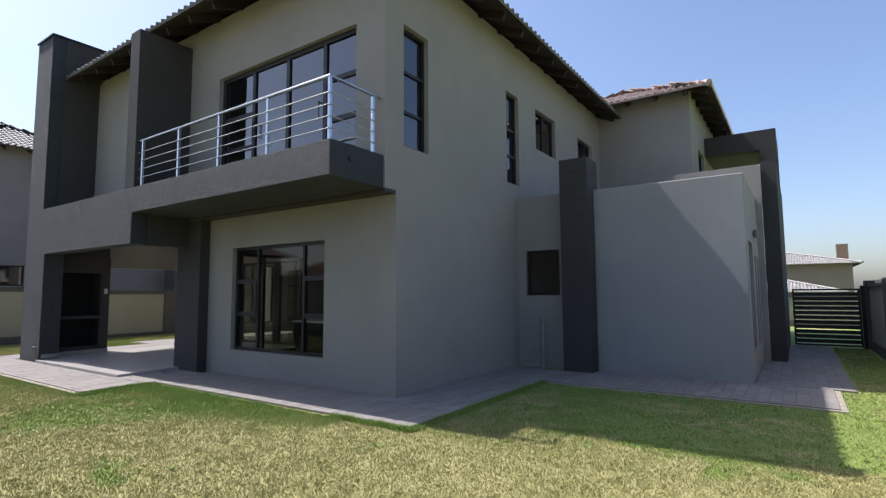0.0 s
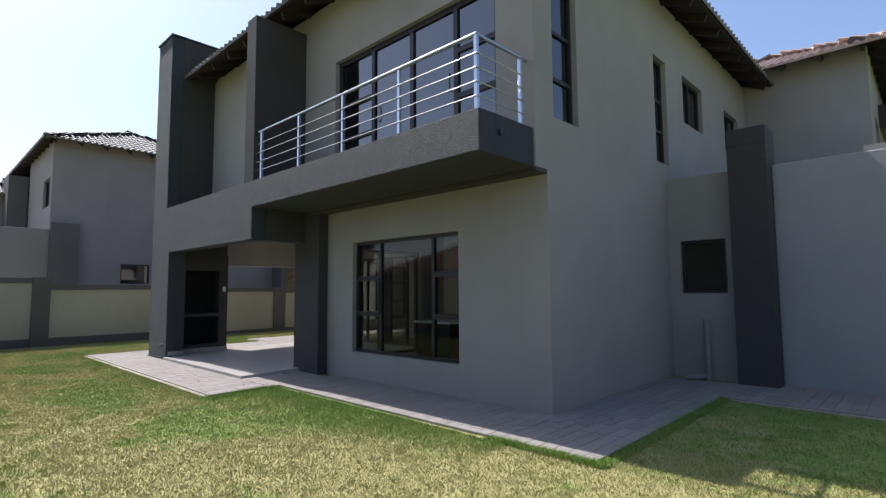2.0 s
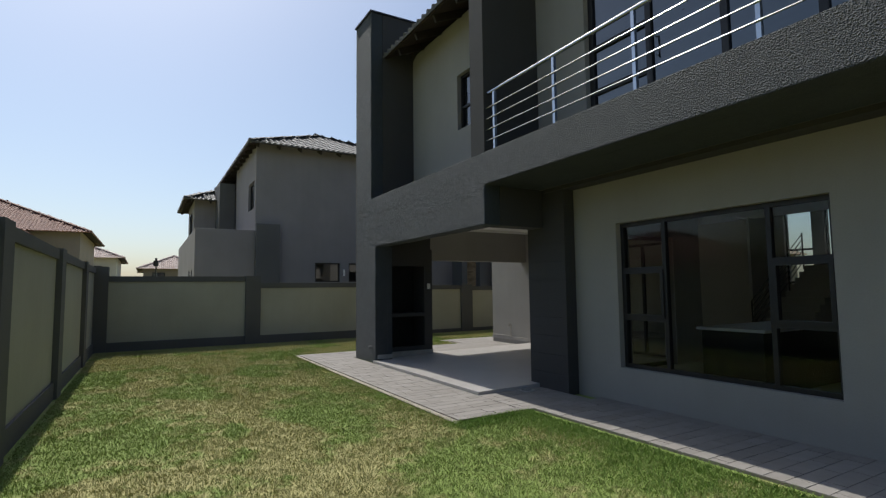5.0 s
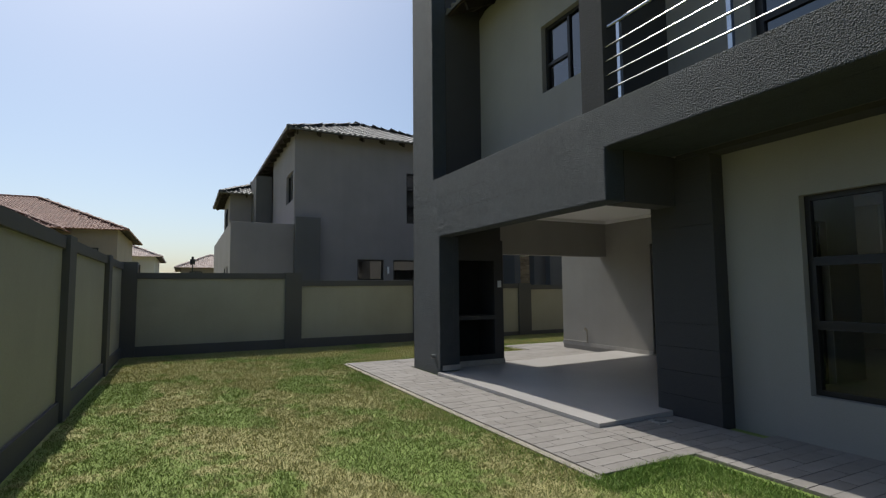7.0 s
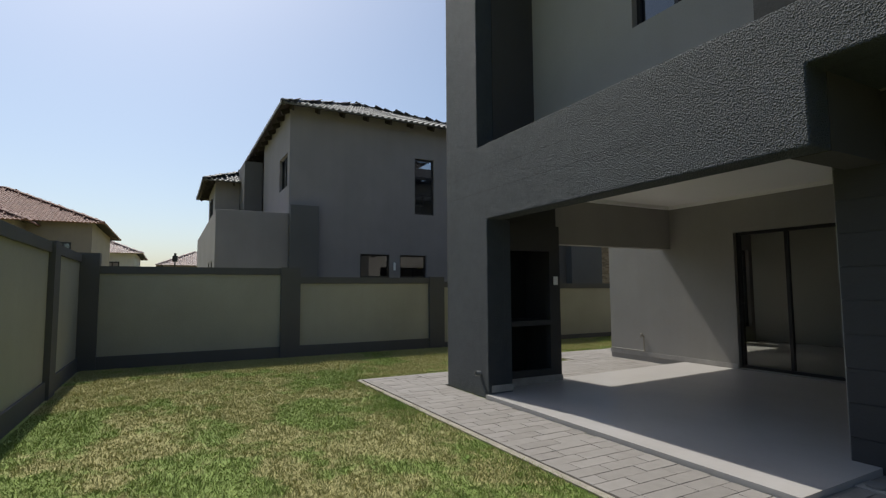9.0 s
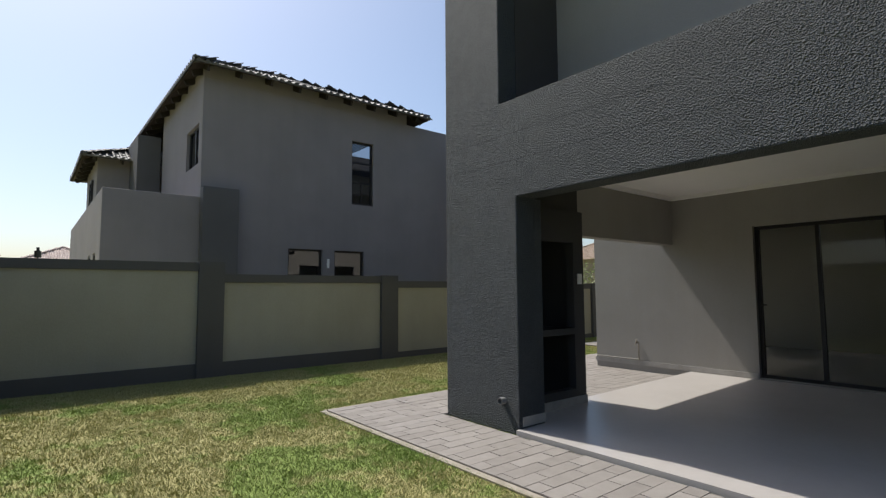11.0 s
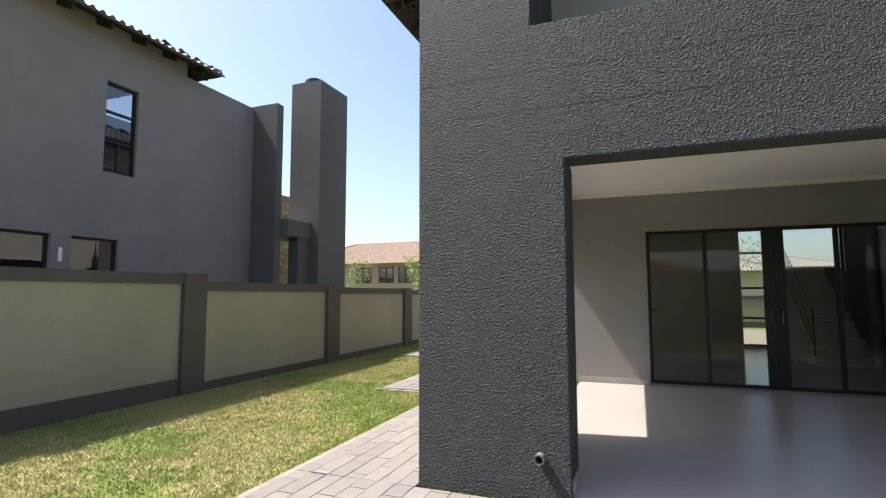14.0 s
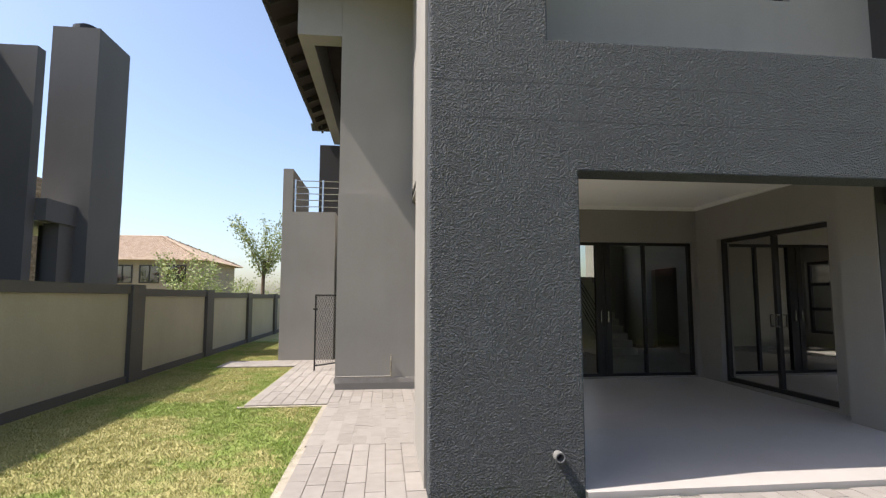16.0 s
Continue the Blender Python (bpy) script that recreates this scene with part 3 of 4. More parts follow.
for p, q in ((-12.77, -12.665), (-12.60, -12.49)):
    part("stile", boxes((p, q, PB + 0.075, PB + 0.165, 0.215, 2.575)), M_FRAME, d1)
part("handle", tubes(((-14.40, PB + 0.05, 1.34), (-14.30, PB + 0.05, 1.34), 0.010), ((-14.395, PB + 0.05, 1.34), (-14.395, PB + 0.10, 1.34), 0.012)), M_BLACK, d1)
for hx in (-12.70, -12.56):
    part("handle", tubes(((hx, PB + 0.04, 1.15), (hx, PB + 0.04, 1.35), 0.011), ((hx, PB + 0.04, 1.16), (hx, PB + 0.09, 1.16), 0.009), ((hx, PB + 0.04, 1.34), (hx, PB + 0.09, 1.34), 0.009)), M_CHROME, d1, "satin chrome pull handle")
d2 = glazed("sliding_door", "x", PR + 0.12, 6.95, 9.27, 0.16, 2.63, house, (8.05,), [], None, 0.07)
for hy in (7.99, 8.12):
    part("handle", tubes(((PR + 0.04, hy, 1.15), (PR + 0.04, hy, 1.35), 0.011), ((PR + 0.04, hy, 1.16), (PR + 0.09, hy, 1.16), 0.009), ((PR + 0.04, hy, 1.34), (PR + 0.09, hy, 1.34), 0.009)), M_CHROME, d2, "satin chrome pull handle")

# rear and west walls, inner walls and floor
part("wall", pierced("y", 16.65, 16.9, -17.5, XE - T, 0.0, 7.5, [(-12.15, -11.4, 0.2, 3.9), (-11.1, -9.7, 2.2, 3.9), (-14.6, -12.6, 4.4, 6.6), (-11.9, -9.6, 4.4, 6.6)]), M_WALL, house)
part("wall", pierced("x", -17.5, -17.25, PB + T, 16.65, 0.0, 7.5, [(14.08, 14.92, 0.55, 2.65), (10.5, 13.4, 0.5, 2.8)]), M_WALL, house)
glazed("window", "x", -17.37, 14.08, 14.92, 0.55, 2.65, house, (), [(14.08, 14.92, 1.26), (14.08, 14.92, 1.98)], None, 0.09)
# unseen second window, added to bring more light into the living room
glazed("window", "x", -17.37, 10.5, 13.4, 0.5, 2.8, house, (11.45, 12.45))
part("wall", pierced("y", 10.0, 10.25, -17.5, -16.2, DECK, 7.5), M_WALL, house)
part("wall", pierced("x", -16.2, -15.95, YS + T, 10.0, DECK, 7.5), M_WALL, house)
part("lining", pierced("x", PR + T, PR + T + 0.012, YS + T + 0.012, PB + T, 0.17, 3.18, [(6.95, 9.27, 0.17, 2.63)]), M_INNER, house)
part("lining", pierced("y", YS + T, YS + T + 0.012, PR + T, XE - T - 0.012, 0.17, 3.18, [(-9.28, -6.54, 0.52, 2.60)]), M_INNER, house)
part("lining", boxes((XE - T - 0.012, XE - T, YS + T, 16.6, 0.17, 3.18)), M_INNER, house)
part("partition", pierced("y", 12.9, 13.0, -9.0, XE - T - 0.012, 0.17, 3.18), M_INNER, house)
part("partition", pierced("x", -9.0, -8.88, 13.0, 16.6, 0.17, 3.18, [(13.6, 14.9, 0.17, 2.4)]), M_INNER, house)
part("partition", pierced("y", 15.0, 15.12, -17.2, -12.3, 0.17, 7.2), M_INNER, house)
part("floor", boxes((-17.2, XE - T - 0.002, PB + T, 16.64, 0.0, 0.165), (PR + T, XE - T - 0.002, YS + T, PB + T - 0.002, 0.0, 0.165)), M_INFLOOR, house)
part("partition", pierced("y", 12.1, 12.2, -16.0, XE - T, DECK, 7.3), M_INNER, house)
part("ceiling", boxes((-17.2, XE - T, YS + T, 16.6, 7.22, 7.26)), M_CEIL, house)
glazed("window", "y", 16.78, -12.15, -11.4, 0.2, 3.9, house, (), [(-12.15, -11.4, 2.7), (-12.15, -11.4, 1.75), (-12.15, -11.4, 0.95)])
glazed("window", "y", 16.78, -11.1, -9.7, 2.2, 3.9, house)
# the two upper rear windows are unseen, added to light the stair void
glazed("window", "y", 16.78, -14.6, -12.6, 4.4, 6.6, house, (-13.6,))
glazed("window", "y", 16.78, -11.9, -9.6, 4.4, 6.6, house, (-10.75,))

# main roof and east wing
hip_roof(house, -15.9, -4.20, 5.22, 17.4, EAVE, 24, M_TILEJ, TILE_DARK, (0.85, 1.1))
EW = -2.10
part("wall", pierced("y", 16.9, 17.15, XE, EW, 3.8, 7.92), M_WALL, house)
part("wall", pierced("x", EW - T, EW, 17.15, 24.0, 0.0, 7.92, [(18.3, 19.6, 5.0, 6.3)]), M_WALL, house)
part("wall", pierced("y", 24.0, 24.25, -7.2, EW, 0.0, 7.6), M_WALL, house)
part("wall", pierced("x", -7.2, -6.95, 16.902, 23.998, 0.0, 7.6), M_WALL, house)
glazed("window", "x", EW - 0.12, 18.3, 19.6, 5.0, 6.3, house, (18.95,), [], M_GLASSUP)
hip_roof(house, -7.6, -1.45, 16.25, 24.7, EAVE + 0.30, 24, M_TILEWJ, TILE_WARM, (0.85, 1.0))

# single-storey east annexe with parapet
AY = 10.60
AX = -0.36
part("wall", softened(pierced("y", AY, AY + T, -3.12, AX, 0.0, 3.80), 0.02), M_PARAPET, house, "pale grey parapet wall with rough coating")
part("wall", pierced("x", AX - T, AX - 0.004, AY + T, 14.2, 0.0, 3.79, [(11.0, 12.0, 0.55, 2.6), (12.5, 12.9, 0.55, 2.4), (13.2, 13.6, 0.55, 2.4)]), M_WALL, house)
part("wall", pierced("y", AY - 0.0, AY + T, XE, -3.72, 0.0, 3.80, [(-4.70, -3.90, 1.58, 2.58)]), M_WALL, house)
coursed(-3.72, -3.121, AY - 0.35, AY + 0.30, 4.45, "charcoal pilaster with fine horizontal grooves")
glazed("window", "y", AY + 0.12, -4.70, -3.90, 1.58, 2.58, house)
glazed("window", "x", AX - 0.13, 11.0, 12.0, 0.55, 2.6, house, (11.5,))
glazed("window", "x", AX - 0.13, 12.5, 12.9, 0.55, 2.4, house)
glazed("window", "x", AX - 0.13, 13.2, 13.6, 0.55, 2.4, house)
part("flat_roof", boxes((XE, -0.55, AY + T, 18.0, 3.3, 3.5)), M_SLABEDGE, house)
part("fin", softened(boxes((-0.24, 0.08, 14.2, 20.2, 0.0, 4.72)), 0.012), M_WALLDARK, house, "charcoal plastered fin wall")
part("portal_leg", softened(boxes((-0.46, 0.02, 19.8, 20.19, 4.722, 7.0)), 0.012), M_WALLDARK, house, "charcoal portal frame")
part("portal_beam", softened(boxes((EW + 0.002, -0.462, 19.8, 20.19, 6.35, 7.0)), 0.012), M_WALLDARK, house)
# dark plaster instead of the wall's stands in for shade under the portal
part("portal_roof", boxes((EW + 0.002, 0.02, 20.192, 22.2, 6.36, 6.9)), M_NBDARK, house, "plastered underside of the portal, shade put into its dark colour")
part("portal_leg", softened(boxes((-0.40, 0.02, 21.8, 22.19, 0.0, 6.358)), 0.012), M_WALLDARK, house)
part("parapet", boxes((EW, -0.242, 13.9, 14.19, 3.5, 4.60)), M_WALL, house)
part("wall", boxes((EW, -0.242, 13.9, 14.19, 0.0, 3.299)), M_WALL, house)
part("wall", boxes((AX - 0.003, -0.242, 13.88, 14.195, 3.301, 3.80)), M_WALL, house)

# west wing: tall frame, covered balcony, far block
part("portal", pierced("y", 9.99, 10.4, -18.30, -17.50, 6.40, 7.3), M_WALL, house)
part("portal_beam", boxes((-18.30, -18.05, 10.4, 16.9, 6.40, 7.3)), M_WALL, house)
hip_roof(house, -19.05, -10.0, 9.35, 18.5, EAVE + 0.02, 24, M_TILEJ, TILE_DARK, (0.85, 0.95), "wsn")
part("wall", boxes((-19.30, -17.96, 14.2, 18.0, 0.0, 3.80)), M_WALL, house)
part("parapet", boxes((-19.30, -19.05, 14.2, 17.0, 3.80, 4.92)), M_WALL, house)
part("wall", boxes((-18.75, -17.6, 17.0, 17.3, 3.80, 6.4)), M_WALLDARK, house)

# west wing skirting and drains
part("skirting", boxes((-17.52, -15.55, PB - 0.014, PB - 0.001, SLAB, SLAB + 0.09), (-15.55, -14.46, PB - 0.014, PB - 0.001, SLAB, SLAB + 0.09)), M_SLABEDGE, house)

# ---- terrace ----
terr = bmesh.new()
for v in box(terr, -15.06, -10.80, YF - 0.05, 5.27, 0.0, 0.117) + box(terr, -15.37, -10.80, 5.27, 6.5, 0.0, 0.117) + box(terr, -15.55, -10.62, 6.5, PB - 0.001, 0.0, 0.117):
    if v.co.z > 0.05:
        v.co.z = 0.078 + 0.0115 * (v.co.y - YF)          # a fall towards the garden
bmesh.ops.remove_doubles(terr, verts=terr.verts, dist=0.001)
whole("terrace_slab", terr, M_SLAB, "pale smooth screed terrace slab with a low front step", "terrace", kind="structure")
gully = thing("drain_gully", "grey plastic drain gully with round lid beside the terrace", "drain", at=(0, 0, 0))
part("surround", softened(boxes((-10.79, -10.56, 5.52, 5.76, 0.02, 0.045)), 0.006), M_SLABEDGE, gully)
part("lid", tubes(((-10.675, 5.64, 0.045), (-10.675, 5.64, 0.062), 0.085)), M_PVC, gully, "round grey lid")
fire = thing("braai", "built-in charcoal fireplace for grilling with sooted steel hearth", "fireplace", at=(0, 0, 0))
bx0, bx1, by0, by1 = PX0 + 0.01, -15.36, YF + 0.422, 6.50
shell = pierced("x", bx1 - 0.12, bx1, by0, by1, 0.0, BEAM0 - 0.002, [(5.36, 6.28, 0.30, 1.02), (5.36, 6.28, 1.10, 2.24)])
part("surround", shell, M_WALLDARK, fire)
part("side_wall", boxes((bx0, bx1 - 0.121, by1 - 0.11, by1, 0.0, BEAM0 - 0.002)), M_WALLDARK, fire)
part("back_wall", boxes((bx0, bx0 + 0.12, by0, by1 - 0.112, 0.0, BEAM0 - 0.002)), M_WALLDARK, fire)
part("hearth_lining", boxes((bx0 + 0.125, bx0 + 0.15, by0 + 0.01, by1 - 0.115, 0.02, 2.6), (bx0 + 0.152, bx1 - 0.122, by0 + 0.005, by0 + 0.02, 0.02, 2.6)), M_SOOT, fire)
part("shelf", boxes((bx0 + 0.152, bx1 + 0.03, 5.34, 6.30, 1.02, 1.10)), M_WALLDARK, fire, "charcoal hearth shelf")
part("plinth", boxes((bx1 - 0.1, bx1 + 0.012, by0 + 0.012, by1 + 0.012, 0.08, 0.20)), M_SLABEDGE, fire)
sw = thing("light_switch", "small white isolator switch on charcoal wall", "switch")
part("plate", softened(boxes((bx1, bx1 + 0.02, 6.36, 6.44, 1.68, 1.82)), 0.004), M_WHITE, sw)
part("rocker", boxes((bx1 + 0.02, bx1 + 0.028, 6.385, 6.415, 1.72, 1.78)), M_WHITE, sw)
part("downlight", tubes(((-13.6, 7.6, 3.285), (-13.6, 7.6, 3.30), 0.05), seg=16), M_WHITE, house)

# spout in the pillar
sp = bmesh.new()
for k in range(16):
    a0, a1 = 2 * math.pi * k / 16, 2 * math.pi * (k + 1) / 16
    ring = []
    for a in (a0, a1):
        for r, y in ((0.040, YF + 0.01), (0.040, YF - 0.075), (0.030, YF - 0.075), (0.030, YF + 0.005)):
            ring.append(sp.verts.new((-15.285 + r * math.cos(a), y, 0.355 + r * math.sin(a))))
    for i in range(3):
        sp.faces.new((ring[i], ring[i + 1], ring[i + 5], ring[i + 4]))
bmesh.ops.remove_doubles(sp, verts=sp.verts, dist=1e-5)
whole("drain_spout", sp, M_PVC, "short grey pipe spout in charcoal pillar", "pipe")


def tap(x, y, z, parent_wall=None):
    t = thing("garden_tap", "brass garden tap on a short riser beside plastered wall", "tap")
    part("riser", tubes(((x, y - 0.012, 0.245), (x, y - 0.012, z), 0.011), ((x, y - 0.012, z), (x, y - 0.10, z), 0.011)), M_BRASS, t)
    part("feed_pipe", tubes(((x - 0.93, y - 0.004, 0.25), (x, y - 0.004, 0.25), 0.010)), M_WALL, t, "thin painted feed pipe")
    part("spout", tubes(((x, y - 0.10, z), (x, y - 0.125, z - 0.05), 0.009)), M_BRASS, t)
    part("valve", tubes(((x, y - 0.08, z), (x, y - 0.08, z + 0.05), 0.007), ((x - 0.03, y - 0.08, z + 0.05), (x + 0.03, y - 0.08, z + 0.05), 0.006)), M_BRASS, t)


tap(-16.55, PB - 0.01, 0.58)

# ---- balcony railing ----
rail = thing("balcony_railing", "brushed stainless steel balcony railing with five thin rods", "railing")
ry = YF + 0.07
for px in (-10.40, -9.05, -7.75, -6.42, -5.02):
    part("post", softened(boxes((px - 0.022, px + 0.022, ry - 0.022, ry + 0.022, BEAM1, 4.74)), 0.006, 1), M_STEEL, rail)
part("post", softened(boxes((-5.042, -4.998, 5.80, 5.844, BEAM1, 4.74)), 0.006, 1), M_STEEL, rail)
part("top_rail", tubes(((-10.58, ry, 4.765), (-5.0, ry, 4.765), 0.026)), M_STEEL, rail)
part("top_rail", tubes(((-5.02, ry - 0.02, 4.765), (-5.02, YU - 0.003, 4.765), 0.026)), M_STEEL, rail)
for k in range(4):
    z = 3.99 + 0.175 * k
    part("rod", tubes(((-10.59, ry - 0.03, z), (-5.0, ry - 0.03, z), 0.009), seg=8), M_STEEL, rail)
    part("rod", tubes(((-4.99, ry, z), (-4.99, 5.86, z), 0.009), seg=8), M_STEEL, rail)
wrail = thing("balcony_railing", "brushed steel railing on the small rear balcony", "railing")
for px in (-19.0, -18.3):
    part("post", boxes((px - 0.02, px + 0.02, 14.28, 14.32, 3.80, 4.66)), M_STEEL, wrail)
for k in range(5):
    part("rod", tubes(((-19.05, 14.3, 3.95 + 0.17 * k), (-17.9, 14.3, 3.95 + 0.17 * k), 0.012), seg=8), M_STEEL, wrail)

# ---- boundary walls ----
BW, BS, BE = -21.45, -0.92, 1.95


def boundary(name, axis, face, sign, spans, label):
    """A wall of plastered panels between charcoal posts, with a charcoal cap and plinth. sign: the side on which its ground lies."""
    w = thing(name, label, "wall", kind="structure")
    back = face - sign * 0.22

    def at(u0, u1, d0, d1, z0, z1):
        a, b = sorted((face + sign * d0, face + sign * d1))
        return (a, b, u0, u1, z0, z1) if axis == "x" else (u0, u1, a, b, z0, z1)

    for k, (u0, u1, h, post) in enumerate(spans):
        foot = 0.14 if name.endswith("west") and k > 1 else 0.27
        part("panel", boxes(at(u0, u1, -0.22, -0.04, 0.0, h - 0.16)), M_PANEL, w)
        part("plinth", softened(boxes(at(u0, u1, -0.038, 0.0, 0.0, foot)), 0.01, 1), M_POST, w)
        part("cap", softened(boxes(at(u0, u1, -0.25, 0.0, h - 0.158, h)), 0.012), M_POST, w)
        p0, p1 = post
        part("post", softened(boxes(at(p0, p1, -0.28, 0.045, 0.0, h + 0.02)), 0.012), M_POST, w)
    return w


west = [(BS + 0.3, 3.06, 2.15, (3.06, 3.52)), (3.52, 7.06, 1.94, (7.06, 7.52)), (7.52, 11.14, 1.83, (11.14, 11.66)), (11.66, 15.34, 1.78, (15.34, 15.86)),
        (15.86, 19.6, 1.74, (19.6, 20.1)), (20.1, 24.0, 1.72, (24.0, 24.5)), (24.5, 28.4, 1.70, (28.4, 28.9)), (28.9, 33.0, 1.8, (33.0, 33.4))]
boundary("boundary_wall_west", "x", BW, 1, west, "plastered boundary wall with beige panels and charcoal posts")
part_w = thing("boundary_wall_corner", "charcoal plastered corner post of the boundary wall", "wall", kind="structure")
part("post", softened(boxes((BW - 0.28, BW + 0.06, BS - 0.3, BS + 0.30, 0.0, 2.42)), 0.012), M_POST, part_w)
south = [(BW + 0.06 + 4.0 * k - 0.9 * (k > 0), BW + 2.7 + 4.0 * k, 2.38, (BW + 2.7 + 4.0 * k, BW + 3.16 + 4.0 * k)) for k in range(6)]
boundary("boundary_wall_south", "y", BS, 1, south, "plastered boundary wall with beige panels and charcoal posts")
eastw = [(-1.0 + 4 * k, 2.6 + 4 * k, 1.9, (2.6 + 4 * k, 3.0 + 4 * k)) for k in range(5)]
boundary("boundary_wall_east", "x", BE, -1, eastw, "plastered boundary wall with beige panels and charcoal posts")

rear = [(-21.4 + 4.2 * k, -17.6 + 4.2 * k, 1.5, (-17.6 + 4.2 * k, -17.2 + 4.2 * k)) for k in range(6)]
boundary("boundary_wall_north", "y", 29.0, -1, rear, "plastered boundary wall with beige panels and charcoal posts")

# ---- side gate of steel slats ----
gate = thing("slatted_gate", "black steel side gate with horizontal slats", "gate")
gy = 18.8
part("gate_frame", boxes((0.20, 0.25, gy - 0.03, gy + 0.03, 0.04, 1.70), (1.75, 1.80, gy - 0.03, gy + 0.03, 0.04, 1.70), (0.25, 1.75, gy - 0.03, gy + 0.03, 1.65, 1.70), (0.25, 1.75, gy - 0.03, gy + 0.03, 0.04, 0.09)), M_BLACK, gate)
for k in range(11):
    z = 0.125 + 0.137 * k
    part("slat", softened(boxes((0.25, 1.75, gy - 0.012, gy + 0.012, z, z + 0.104)), 0.003, 1), M_BLACK, gate)
part("post", boxes((1.81, 1.94, gy - 0.1, gy + 0.1, 0.0, 1.78)), M_BLACK, gate)

# mesh gate on the west side
mg = thing("mesh_gate", "narrow black steel mesh gate standing open", "gate")
part("gate_frame", tubes(((-18.15, 12.2, 0.04), (-18.15, 12.2, 1.66), 0.018), ((-17.6, 12.9, 0.12), (-17.6, 12.9, 1.66), 0.018), ((-18.15, 12.2, 1.65), (-17.6, 12.9, 1.65), 0.016), ((-18.15, 12.2, 0.14), (-17.6, 12.9, 0.14), 0.016), ((-18.2, 12.2, 1.35), (-18.1, 12.2, 1.35), 0.02)), M_BLACK, mg)
wires = bmesh.new()
dx, dy = 0.55, 0.70
for k in range(-24, 25):
    for s in (1, -1):
        pts = []
        for q in (0.0, 1.0):
            u = k / 12.0 + (q if s > 0 else 1 - q)
            pts.append((u, q))
        (u0, q0), (u1, q1) = pts
        if u0 > u1:
            (u0, q0), (u1, q1) = (u1, q1), (u0, q0)
        c0, c1 = max(0.0, u0), min(1.0, u1)
        if c1 - c0 < 0.02:
            continue
        f0, f1 = (c0 - u0) / (u1 - u0), (c1 - u0) / (u1 - u0)
        za, zb = 0.14 + 1.51 * (q0 + (q1 - q0) * f0), 0.14 + 1.51 * (q0 + (q1 - q0) * f1)
        tube(wires, (-18.15 + dx * c0, 12.2 + dy * c0, za), (-18.15 + dx * c1, 12.2 + dy * c1, zb), 0.004, 4)
part("mesh_infill", wires, M_BLACK, mg)

# vent pipe in the corner of the side yard
vp = thing("waste_pipe", "grey painted waste pipe standing beside the wall", "pipe")
part("pipe", tubes(((-4.20, 10.30, 0.0), (-4.20, 10.30, 1.12), 0.055), seg=14), M_PVC, vp)
part("pipe", tubes(((-4.20, 10.30, 0.10), (-4.55, 10.20, 0.06), 0.05), seg=14), M_PVC, vp)
wl = thing("wall_lamp", "small grey outdoor wall lamp on parapet wall", "lamp")
part("lamp_body", tubes(((-0.30, 12.25, 2.74), (-0.30, 12.25, 2.90), 0.05), seg=14), M_PVC, wl)
part("bracket", boxes((-0.365, -0.30, 12.22, 12.28, 2.79, 2.85)), M_PVC, wl)

# ---- stairs indoors ----
st = thing("staircase", "indoor staircase with dark steel railing", "staircase")
for k in range(12):
    part("step", softened(boxes((-11.35, -10.35, 13.2 + 0.25 * k, 13.45 + 0.25 * k if k < 11 else 16.6, 0.165, 0.165 + 0.17 * (k + 1))), 0.01, 1), M_INNER, st)
part("post", tubes(((-11.32, 13.3, 0.34), (-11.32, 13.3, 1.30), 0.02), ((-11.32, 15.9, 2.1), (-11.32, 15.9, 3.1), 0.02), seg=6), M_BLACK, st)
for k in range(6):
    part("rail_bar", tubes(((-11.32, 13.3, 0.55 + 0.15 * k), (-11.32, 15.9, 2.32 + 0.15 * k), 0.012), seg=6), M_BLACK, st)

kt = thing("kitchen_island", "dark kitchen island with light worktop indoors", "counter")
part("body", boxes((-8.9, -8.0, 7.6, 10.0, 0.165, 1.02)), M_FRAME, kt)
part("worktop", softened(boxes((-8.95, -7.95, 7.55, 10.05, 1.02, 1.06)), 0.006, 1), M_WHITE, kt)
kc = thing("kitchen_cabinet", "dark tall kitchen cabinets along the far wall indoors", "cabinet")
part("body", boxes((-8.86, -5.18, 12.3, 12.88, 0.165, 2.5)), M_BLACK, kc)
for k in range(6):
    part("door", softened(boxes((-8.84 + 0.61 * k, -8.25 + 0.61 * k, 12.278, 12.298, 0.27, 2.46)), 0.004, 1), M_WHITE if k == 2 else M_FRAME, kc)

# ---- neighbouring house ----
nb = thing("neighbour_house", "two-storey grey plastered neighbouring house with dark tiled roof", "house")
NX = -25.70
nh = [(6.51, 7.61, 2.04, 2.86), (8.01, 9.07, 2.04, 2.86), (8.60, 9.40, 4.38, 6.48)]
part("wall", pierced("x", NX - T, NX, 4.06, 13.3, 0.0, 7.42, nh), M_NBWALL, nb, "dim grey plastered wall")
part("wall", pierced("y", 4.06, 4.06 + T, -31.0, NX - T, 0.0, 7.42, [(-27.45, -26.05, 5.10, 6.25)]), M_NBWALL, nb)
part("wall", pierced("y", 13.05, 13.3, -36.0, NX - T, 0.0, 7.42), M_NBWALL, nb)
part("wall", pierced("x", -36.0, -35.75, 4.3, 13.05, 0.0, 7.42), M_NBWALL, nb)
part("wall", pierced("y", 4.7, 4.95, -35.75, -31.0, 0.0, 7.42), M_NBWALL, nb)
glazed("window", "x", NX - 0.12, 6.51, 7.61, 2.04, 2.86, nb, (), [], M_GLASSUP)
glazed("window", "x", NX - 0.12, 8.01, 9.07, 2.04, 2.86, nb, (), [], M_GLASSUP)
